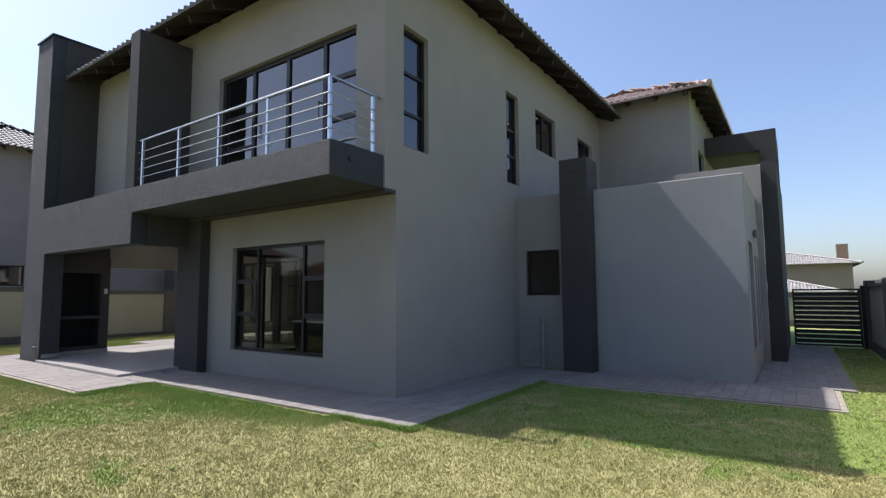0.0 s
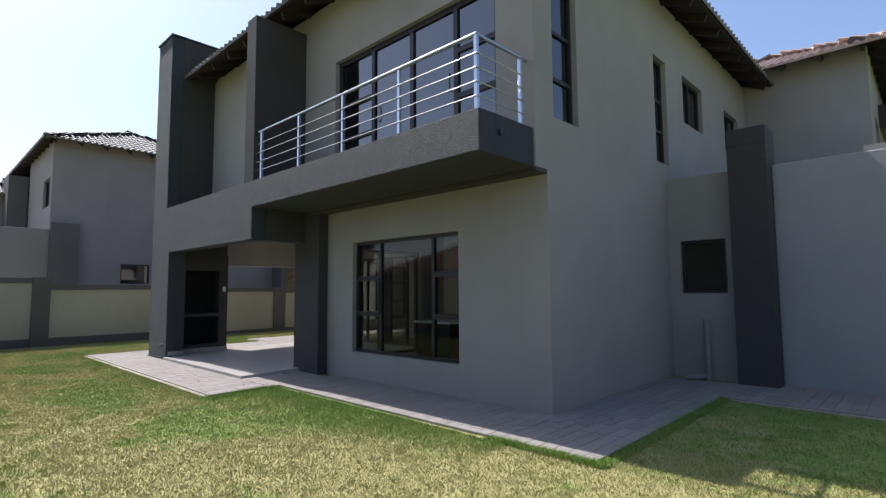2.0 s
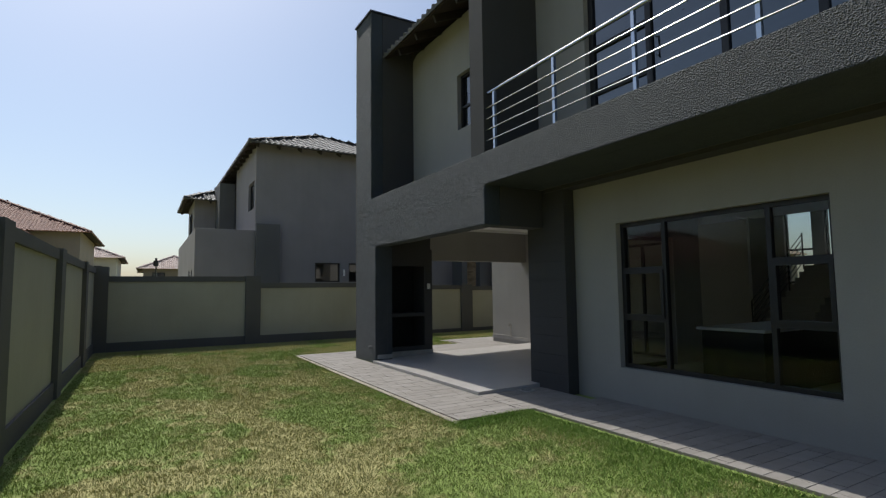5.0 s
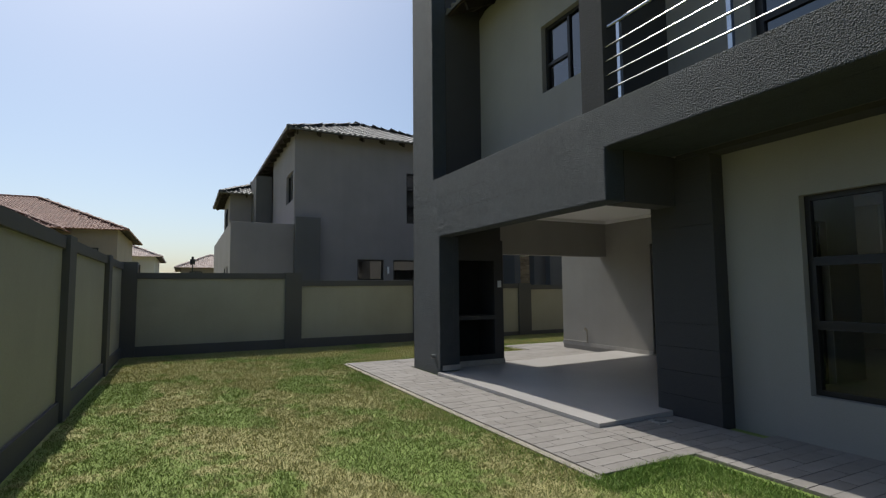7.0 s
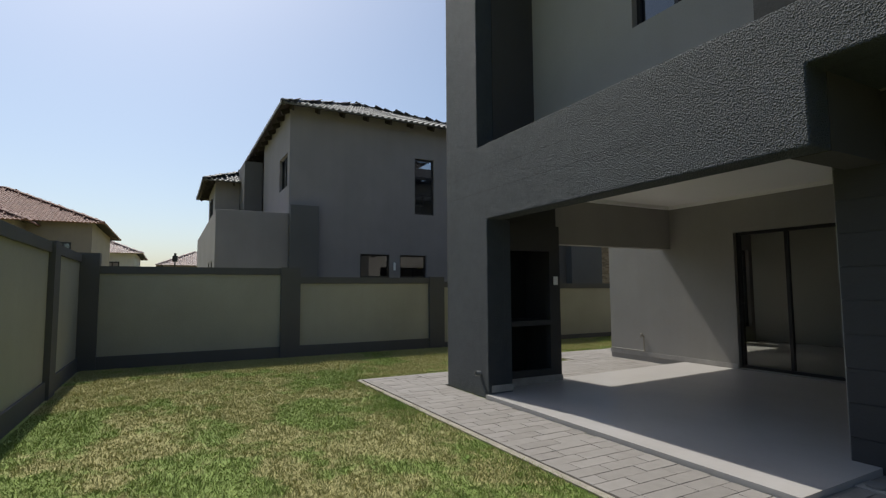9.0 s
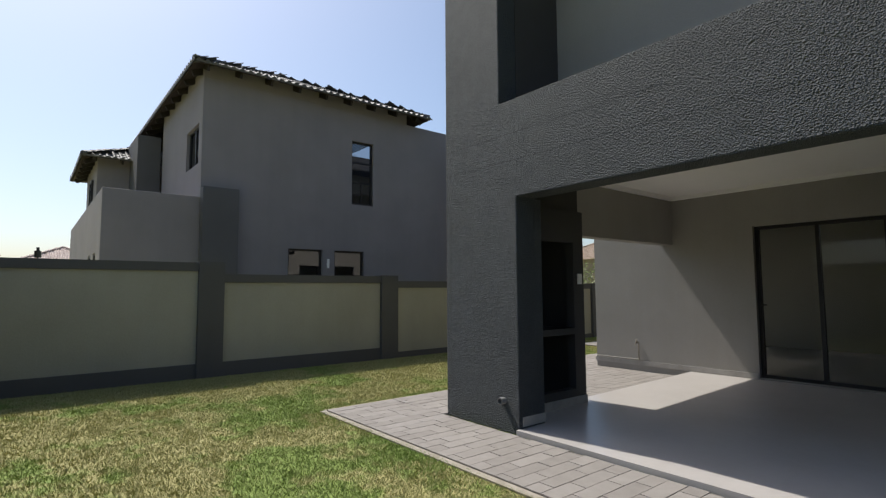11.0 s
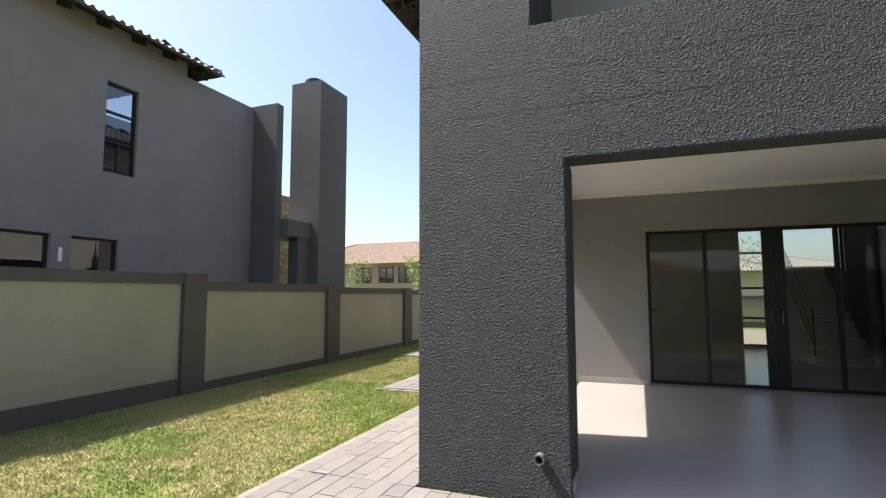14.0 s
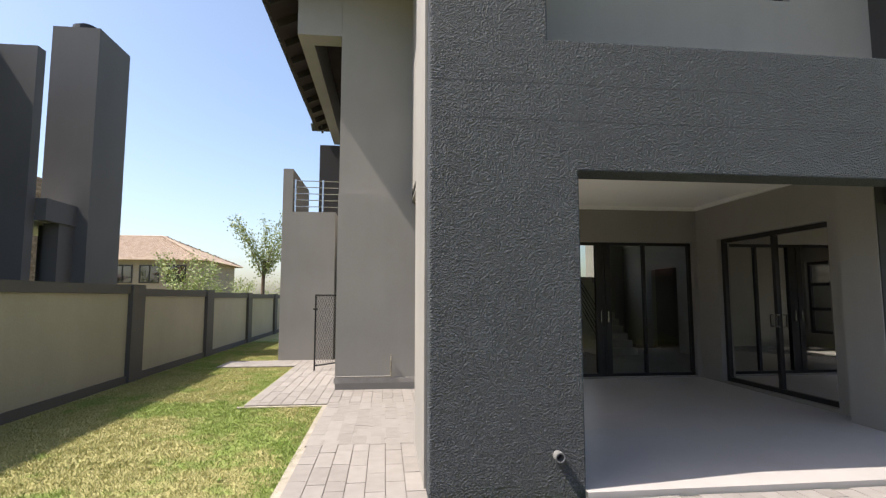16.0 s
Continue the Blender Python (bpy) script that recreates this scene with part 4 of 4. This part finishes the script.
n3 = glazed("window", "x", NX - 0.12, 8.60, 9.40, 4.38, 6.48, nb, (), [(8.60, 9.40, 5.80), (8.60, 9.40, 5.12), (8.60, 9.0, 4.74)], M_GLASSUP)
part("mullion", boxes((NX - 0.152, NX - 0.088, 8.98, 9.02, 4.435, 5.095)), M_FRAME, n3)
glazed("window", "y", 4.18, -27.45, -26.05, 5.10, 6.25, nb, (-26.75,), [], M_GLASSUP)
# added inner wall, coloured dark so the rooms behind the panes look dim
part("partition", boxes((NX - 4.6, NX - 4.5, 4.4, 13.0, 0.0, 7.3)), M_NBDARK, nb)
part("fin", softened(boxes((NX - 0.9, NX + 0.90, 13.302, 13.60, 0.0, 7.48)), 0.012), M_NBDARK, nb, "charcoal fin wall")
part("pilaster", softened(boxes((NX + 0.002, NX + 0.30, 4.06, 4.98, 0.0, 4.38)), 0.012), M_NBDARK, nb, "charcoal pilaster")
part("annexe", softened(pierced("x", NX - 0.25, NX - 0.002, 1.87, 4.058, 0.0, 4.13), 0.012), M_NBWALL, nb)
part("annexe", softened(pierced("y", 1.87, 2.05, -36.94, NX - 0.26, 0.0, 4.13, [(-27.3, -26.7, 1.6, 2.6), (-28.7, -28.0, 1.6, 2.6)]), 0.012), M_NBWALL, nb)
glazed("window", "y", 1.92, -27.3, -26.7, 1.6, 2.6, nb, (), [], M_GLASSUP)
glazed("window", "y", 1.92, -28.7, -28.0, 1.6, 2.6, nb, (), [], M_GLASSUP)
part("fin", softened(boxes((-34.5, -31.3, 3.34, 4.055, 0.0, 7.05)), 0.012), M_NBDARK, nb)
part("wall", boxes((-37.0, -33.0, 2.35, 4.6, 0.0, 6.55)), M_NBWALL, nb)
part("wall", boxes((NX - T, NX, 4.06, 10.75, 7.422, 7.80), (-31.0, NX - T, 4.06, 4.06 + T, 7.422, 7.80)), M_NBWALL, nb)
part("flat_roof", boxes((-31.4, NX - 0.3, 2.1, 4.05, 3.5, 3.6)), M_SLABEDGE, nb)
glazed("window", "y", 2.31, -35.0, -34.2, 4.4, 5.8, nb, (), [], M_GLASSUP)
hip_roof(nb, -36.4, NX + 0.60, 3.70, 11.3, 7.58, 24, M_TILEJ, TILE_DARK, (0.85, 0.9))
hip_roof(nb, -37.8, -32.4, 1.86, 6.4, 6.33, 24, M_TILEJ, TILE_DARK, (0.85, 0.9))
part("chimney", softened(boxes((NX + 0.25, NX + 1.42, 14.82, 16.45, 0.0, 8.75)), 0.012), M_NBDARK, nb, "tall charcoal plastered chimney")
part("chimney_cowl", tubes(((NX + 0.8, 15.35, 8.75), (NX + 0.8, 15.35, 8.96), 0.34), ((NX + 0.8, 15.35, 8.96), (NX + 0.8, 15.35, 9.03), 0.22), seg=16), M_BLACK, nb)
part("beam", boxes((NX + 0.9, NX + 1.15, 13.602, 14.818, 3.40, 3.92)), M_NBDARK, nb)
part("column", boxes((NX + 0.75, NX + 1.10, 14.2, 14.818, 0.0, 3.398)), M_NBDARK, nb)
part("terrace_ceiling", boxes((NX - 4.0, NX + 0.88, 13.62, 17.2, 3.42, 3.55)), M_CEIL, nb)
stone = bmesh.new()
random.seed(4)
for r in range(72):
    y = 13.7 + random.random() * 0.2
    while y < 23.0:
        w = 0.18 + random.random() * 0.4
        d = random.random() * 0.04
        box(stone, NX - 4.2, NX - 4.0 + d, y, min(y + w - 0.01, 23.0), 0.01 + 0.085 * r, 0.088 + 0.085 * r)
        y += w
part("stone_cladding", stone, M_STONE, nb, "stacked brown stone cladding", "stuff")
part("wall", boxes((-36.0, NX - 4.21, 13.62, 23.0, 0.0, 6.12)), M_NBWALL, nb)
lampn = thing("wall_lamp", "small white outdoor wall lamp on grey plaster", "lamp")
part("lamp_body", tubes(((NX + 0.06, 7.77, 2.30), (NX + 0.06, 7.77, 2.58), 0.04), seg=12), M_WHITE, lampn)
part("bracket", boxes((NX, NX + 0.06, 7.75, 7.79, 2.40, 2.46)), M_WHITE, lampn)


# ---- far houses ----
def far_house(x0, x1, y0, y1, h, wall, tiles, name="distant_house", label="distant two-storey house with tiled hipped roof", pitch=24, windows=()):
    hs = thing(name, label, "house", "houses beyond the boundary")
    part("wall", boxes((x0, x1, y0, y1, 0.0, h)), wall, hs)
    hip_roof(hs, x0 - 0.7, x1 + 0.7, y0 - 0.7, y1 + 0.7, h - 0.15, pitch, tiles, None, None, "snwe", False)
    for axis, a, u0, u1, z0, z1 in windows:
        glazed("window", axis, a, u0, u1, z0, z1, hs, ((u0 + u1) / 2,), [], M_GLASSUP, 0.10, 0.12)
    return hs


far_house(-61, -49.3, -26.0, -3.9, 6.2, M_FARWALL, M_TERRA, windows=[("x", -49.28, -5.8, -5.0, 3.4, 4.8)])
far_house(-54, -46.6, -13.5, -7.4, 5.9, M_FARWALL, M_TERRA, windows=[("x", -46.58, -9.6, -8.6, 3.2, 4.6)])
far_house(-40, -26, -32.0, -20.0, 3.5, M_FARWALL, M_TERRA, windows=[("y", -19.98, -36.0, -34.0, 1.2, 2.6), ("y", -19.98, -31.0, -29.0, 1.2, 2.6)])
far_house(-19, -8, -42.0, -32.0, 2.6, M_FARWALL, M_TERRA, windows=[("y", -31.98, -14.0, -12.0, 0.9, 2.1)])
far_house(4, 20, -42.0, -28.0, 5.4, M_FARWALL, M_TERRA, windows=[("y", -27.98, 8.0, 10.0, 3.2, 4.6)])
far_house(-82, -70, -9.5, -2.5, 5.6, M_FARWHITE, M_TILEWJ, windows=[("x", -69.98, -5.0, -3.8, 3.2, 4.6)])
far_house(-92, -78, 0.0, 7.0, 4.8, M_FARWALL, M_TILEWJ, windows=[("x", -77.98, 1.0, 2.4, 2.8, 4.2), ("x", -77.98, 4.0, 5.2, 2.8, 4.2)])
far_house(-8.0, 4.6, 60.0, 72.0, 4.3, M_FARWALL, M_TILEG, pitch=14)
far_house(-4.0, 2.4, 46.0, 54.0, 1.7, M_FARWALL, M_TILEG, pitch=14)
far_house(10.0, 20.0, 90.0, 100.0, 2.4, M_FARWHITE, M_TILEG, pitch=16)
far_house(-54.0, -34.2, 52.0, 63.5, 5.2, M_FARWALL, M_TILET,
               windows=[("y", 51.98, -42.0, -40.2, 2.9, 4.6), ("y", 51.98, -39.6, -37.8, 2.9, 4.6), ("y", 51.98, -37.2, -35.4, 2.9, 4.6), ("y", 51.98, -45.0, -43.0, 2.9, 4.6)])
far_house(-20.0, -6.0, 44.0, 56.0, 3.4, M_FARWHITE, M_TILEG, windows=[("y", 43.98, -13.5, -11.5, 1.2, 2.5), ("y", 43.98, -9.5, -8.0, 1.2, 2.5)])
ch = thing("far_chimney", "stone chimney stack of a distant house", "chimney")
part("stack", boxes((3.6, 4.5, 62.0, 63.0, 4.3, 6.1)), M_STONE, ch)


# ---- trees and shrubs ----
def tree(x, y, height, spread, leaves, name="tree", label="young tree with sparse light green foliage", base=0.35, leaf=0.09, seed=1):
    rnd = random.Random(seed)
    t = thing(name, label, "tree" if name == "tree" else "shrub", at=(x, y, 0))
    trunk = bmesh.new()
    tips = []
    tube(trunk, (0, 0, 0), (0.05, 0.02, height * base), 0.04 + height * 0.012, 8, 0.03 + height * 0.008)
    for k in range(9):
        a = k * 2.4 + rnd.random()
        z0 = height * base * (0.75 + 0.25 * rnd.random())
        p = Vector((0.04, 0.02, z0))
        for s in range(4):
            q = p + Vector((math.cos(a) * spread * 0.26 * rnd.uniform(0.6, 1.2), math.sin(a) * spread * 0.26 * rnd.uniform(0.6, 1.2), (height - z0) * 0.24 * rnd.uniform(0.6, 1.15)))
            tube(trunk, p, q, (0.008 + height * 0.003) * (1 - s * 0.22), 5, (0.008 + height * 0.003) * (0.78 - s * 0.22))
            tips += [p.lerp(q, 0.5), q]
            a += rnd.uniform(-0.7, 0.7)
            p = q
    part("trunk", trunk, M_BARK, t)
    vs, fs = [], []
    for _ in range(leaves):
        c = rnd.choice(tips) + Vector([rnd.gauss(0, spread * 0.11) for _ in range(3)])
        c.z = max(c.z, 0.1)
        d = Vector([rnd.gauss(0, 1) for _ in range(3)]).normalized()
        e = d.orthogonal().normalized()
        l = leaf * rnd.uniform(0.6, 1.3)
        i = len(vs)
        vs += [tuple(c), tuple(c + d * l * 0.5 + e * l * 0.28), tuple(c + d * l), tuple(c + d * l * 0.5 - e * l * 0.28)]
        fs.append((i, i + 1, i + 2, i + 3))
    flat_mesh("crown", vs, fs, M_LEAF, t)
    return t


tree(-22.1, 24.5, 5.2, 1.35, 3600, seed=3, base=0.62, leaf=0.10)
tree(-32.0, 42.0, 5.0, 3.0, 2600, seed=5, base=0.2, leaf=0.17, label="yellowish green garden tree behind boundary wall")
tree(-29.3, 45.0, 3.3, 2.0, 2200, "shrub", "dark green rounded shrub behind boundary wall", 0.1, 0.14, 7)
tree(-25.5, 38.0, 3.0, 2.2, 1800, "shrub", "sparse bare-twigged shrub behind boundary wall", 0.1, 0.10, 9)
tree(-41.5, 44.0, 5.0, 3.0, 2000, seed=11, base=0.25, leaf=0.16)
tree(-25.5, -27.0, 7.6, 6.0, 5000, seed=33, base=0.5, leaf=0.2, label="flat-crowned thorn tree beyond boundary wall")
tree(-4.5, -19.0, 8.6, 6.5, 6000, seed=31, base=0.35, leaf=0.2, label="tall spreading thorn tree beyond boundary wall")
tree(-12.2, 30.0, 4.6, 3.2, 2400, seed=21, base=0.25, leaf=0.14)

# street lamp far off
sl = thing("street_lamp", "black lantern street lamp beyond the wall", "lamp")
part("post", tubes(((-60, 1.1, 0), (-60, 1.1, 4.2), 0.06)), M_BLACK, sl)
part("lantern", tubes(((-60, 1.1, 4.2), (-60, 1.1, 4.7), 0.22), ((-60, 1.1, 4.7), (-60, 1.1, 4.95), 0.1)), M_BLACK, sl)

# ---- paving ----
pave = thing("paving", "grey-brown concrete paver paths round the house", "paving", kind="structure")
AREAS = [(-17.48, -9.66, 3.74, 4.78, "x"), (-17.48, -16.31, 4.78, 8.72, "y"), (-18.70, -17.50, 8.72, 14.2, "y"), (-17.50, -15.55, 6.52, 9.85, "y"),
         (-10.798, -9.66, 4.78, 6.03, "x"), (-9.66, -3.62, 4.95, 6.25, "x"), (-4.90, -3.62, 6.25, 10.25, "y"), (-3.62, 0.75, 8.90, 10.60, "x"), (-0.355, 1.05, 10.60, 18.6, "y"), (-20.45, -18.70, 13.1, 14.2, "y")]
bed = bmesh.new()
for k, (x0, x1, y0, y1, way) in enumerate(AREAS):
    box(bed, x0 + 0.002, x1 - 0.002, y0 + 0.002, y1 - 0.002, -0.05, 0.024 + 0.0002 * k)
part("bed", bed, M_BED, pave)


def paver_mesh():
    bm = bmesh.new()
    box(bm, -0.5, 0.5, -0.5, 0.5, -0.04, 0.0)
    for v in bm.verts:
        if v.co.z > -0.01:
            v.co.x *= 0.982
            v.co.y *= 0.988
    return mesh_of("paver", bm, M_PAVER)


PAVER = paver_mesh()
rnd = random.Random(12)
singles, jv, jf = 0, [], []
for x0, x1, y0, y1, way in AREAS:
    long_, wide_ = (0.46, 0.168)
    along0, along1, across0, across1 = (y0, y1, x0, x1)       # long sides run along y everywhere
    cols = max(1, round((across1 - across0) / wide_))
    cw = (across1 - across0) / cols
    for c in range(cols):
        a = along0 - long_ * (0.5 if c % 2 else 0.0) - rnd.random() * 0.16
        while a < along1:
            b = a + long_ * (0.5 if rnd.random() < 0.07 else 1.0)
            p, q = max(a, along0), min(b, along1)
            a = b
            if q - p < 0.04:
                continue
            cx, cy = across0 + (c + 0.5) * cw, (p + q) / 2
            sx, sy = cw - 0.0045, q - p - 0.0045
            z = 0.032 + rnd.uniform(-0.0015, 0.0015)
            near = (-17.5 < cx < -12.2 and cy < 6.0)
            if near and singles < 300:
                singles += 1
                ob = new("paver", PAVER)
                ob.matrix_world = Matrix.LocRotScale((cx, cy, z), Euler((rnd.gauss(0, 0.004), rnd.gauss(0, 0.004), rnd.gauss(0, 0.006))), (sx, sy, 1))
                ob.parent = pave
            else:
                i = len(jv)
                hx, hy = sx / 2, sy / 2
                jv += [(cx - hx, cy - hy, z - 0.03), (cx + hx, cy - hy, z - 0.03), (cx + hx, cy + hy, z - 0.03), (cx - hx, cy + hy, z - 0.03),
                       (cx - hx + 0.002, cy - hy + 0.002, z), (cx + hx - 0.002, cy - hy + 0.002, z), (cx + hx - 0.002, cy + hy - 0.002, z), (cx - hx + 0.002, cy + hy - 0.002, z)]
                jf += [(i + 4, i + 5, i + 6, i + 7), (i, i + 1, i + 5, i + 4), (i + 1, i + 2, i + 6, i + 5), (i + 2, i + 3, i + 7, i + 6), (i + 3, i, i + 4, i + 7)]
flat_mesh("pavers", jv, jf, M_PAVERJ, pave)["kind"] = "stuff"
KERB = [(-17.53, -9.62, 3.66, 3.738), (-17.56, -17.482, 3.74, 8.64), (-18.78, -17.482, 8.642, 8.718),
        (-3.538, 0.83, 8.82, 8.898), (0.752, 0.83, 8.90, 10.6)]
kb = bmesh.new()
for x0, x1, y0, y1 in KERB:
    box(kb, x0, x1, y0, y1, -0.04, 0.018)
part("edge_strip", kb, M_KERB, pave, "pale mortar edge strip")

whole("driveway", boxes((-16.6, -4.6, 17.0, 27.5, -0.05, 0.02)), M_KERB, "pale concrete driveway behind the house", "driveway", kind="structure")

# ---- grass blades ----
gr = np.random.default_rng(3)


def in_rect(x, y, r, m=0.0):
    return (x > r[0] - m) & (x < r[1] + m) & (y > r[2] - m) & (y < r[3] + m)


def blades(count, x0, x1, y0, y1, tall, wide, name, mat=None, gap=0.045, fade=""):
    x, y = gr.uniform(x0, x1, count), gr.uniform(y0, y1, count)
    tufts = max(1, count // 40)
    half = count // 4
    pick = gr.integers(0, tufts, half)
    tx, ty = gr.uniform(x0, x1, tufts), gr.uniform(y0, y1, tufts)
    x[:half], y[:half] = tx[pick] + gr.normal(0, 0.022, half), ty[pick] + gr.normal(0, 0.022, half)
    keep = (y > BS + 0.05) & (x > BW + 0.05) & (x < BE - 0.05)
    for r in AREAS:
        keep &= ~in_rect(x, y, r[:4], gap)
    keep &= ~in_rect(x, y, (-16.4, XE, YF, 25.0)) & ~in_rect(x, y, (-17.5, XE, 9.8, 25.0)) & ~in_rect(x, y, (-19.35, XE, 14.2, 25.0)) & ~in_rect(x, y, (XE - 1, 0.1, AY - 0.05, 25.0))
    if fade:                                  # patchy, thinning out away from the sheltered edge
        f = (y - y0) / (y1 - y0) if fade == "y" else (x1 - x) / (x1 - x0)
        patch = 0.5 + 0.5 * np.sin(x * 2.1 + 1.7 * np.sin(y * 1.9 + x * 0.7)) * np.sin(y * 2.7 + 1.3 * np.sin(x * 1.3))
        keep &= gr.random(count) < np.clip(f, 0, 1) ** 1.6 * (0.25 + patch)
    x, y = x[keep], y[keep]
    n = len(x)
    a = gr.uniform(0, 2 * np.pi, n)
    h = tall * gr.uniform(0.45, 1.25, n) * (1.0 + 0.2 * np.sin(x * 5.1 + 2 * np.sin(y * 3.3)) * np.sin(y * 4.7 + 2 * np.sin(x * 2.9)))
    lean = h * gr.uniform(0.2, 1.2, n)
    b = gr.uniform(0, 2 * np.pi, n)
    w = wide * gr.uniform(0.7, 1.3, n)
    v = np.empty((n, 3, 3))
    v[:, 0] = np.stack([x - w * np.cos(a), y - w * np.sin(a), np.zeros(n)], 1)
    v[:, 1] = np.stack([x + w * np.cos(a), y + w * np.sin(a), np.zeros(n)], 1)
    v[:, 2] = np.stack([x + lean * np.cos(b), y + lean * np.sin(b), h], 1)
    me = bpy.data.meshes.new(name)
    me.vertices.add(3 * n)
    me.vertices.foreach_set("co", v.reshape(-1))
    me.loops.add(3 * n)
    me.loops.foreach_set("vertex_index", np.arange(3 * n, dtype=np.int32))
    me.polygons.add(n)
    me.polygons.foreach_set("loop_start", np.arange(0, 3 * n, 3, dtype=np.int32))
    me.update(calc_edges=True)
    me.materials.append(mat or M_BLADE)
    tagged(new(name, me), "short mown grass blades, green and straw coloured", "grass", kind="stuff")


blades(680000, -20.5, 1.95, 1.2, 6.0, 0.026, 0.0035, "grass")
blades(230000, -21.4, 2.2, -1.0, 1.2, 0.028, 0.004, "grass")
blades(300000, -21.4, -17.4, 6.0, 20.0, 0.027, 0.0042, "grass")
blades(26000, -21.4, -20.5, 1.2, 6.0, 0.027, 0.0042, "grass")
blades(120000, -3.6, 2.2, 6.0, 18.7, 0.028, 0.005, "grass")
blades(90000, -9.6, -4.6, 3.60, 4.965, 0.036, 0.004, "grass", M_LUSH, -0.012, "y")
blades(26000, -17.6, -9.5, 3.0, 3.70, 0.03, 0.004, "grass", M_LUSH, 0.01, "y")
blades(5000, -9.68, -9.35, 3.6, 4.95, 0.038, 0.004, "grass", M_LUSH, -0.008)
blades(36000, -3.64, 0.8, 4.9, 8.9, 0.034, 0.004, "grass", M_LUSH, -0.008, "x")
blades(3500, -17.85, -17.5, 3.7, 8.7, 0.03, 0.004, "grass", M_LUSH)
blades(26000, -9.62, -3.5, 4.84, 4.972, 0.055, 0.004, "grass", M_LUSH, -0.02)
blades(8000, -3.645, -3.48, 4.9, 8.9, 0.05, 0.004, "grass", M_LUSH, -0.02)
blades(3000, -9.685, -9.54, 3.7, 4.97, 0.05, 0.004, "grass", M_LUSH, -0.02)


# ---- small weeds in the lawn ----
def weed(x, y, size, seed):
    r = random.Random(seed)
    bm = bmesh.new()
    for k in range(9):
        a, l = r.uniform(0, 6.28), size * r.uniform(0.6, 1.1)
        d, e = Vector((math.cos(a), math.sin(a), r.uniform(0.3, 1.1))), Vector((-math.sin(a), math.cos(a), 0))
        v = [bm.verts.new(c) for c in (Vector((x, y, 0.005)), Vector((x, y, 0.005)) + d * l * 0.5 + e * l * 0.16, Vector((x, y, 0.0)) + d * l, Vector((x, y, 0.005)) + d * l * 0.5 - e * l * 0.16)]
        bm.faces.new(v)
    whole("weed", bm, M_LUSH, "small green broad-leaved weed in the lawn", "weed", "weeds in the lawn")


for k, (wx, wy) in enumerate(((-2.35, 2.9), (-4.6, 2.6), (-12.9, 3.2), (-18.6, 4.4), (-18.1, 5.6), (-20.1, 3.2), (-16.8, 3.0))):
    weed(wx, wy, 0.065, k)
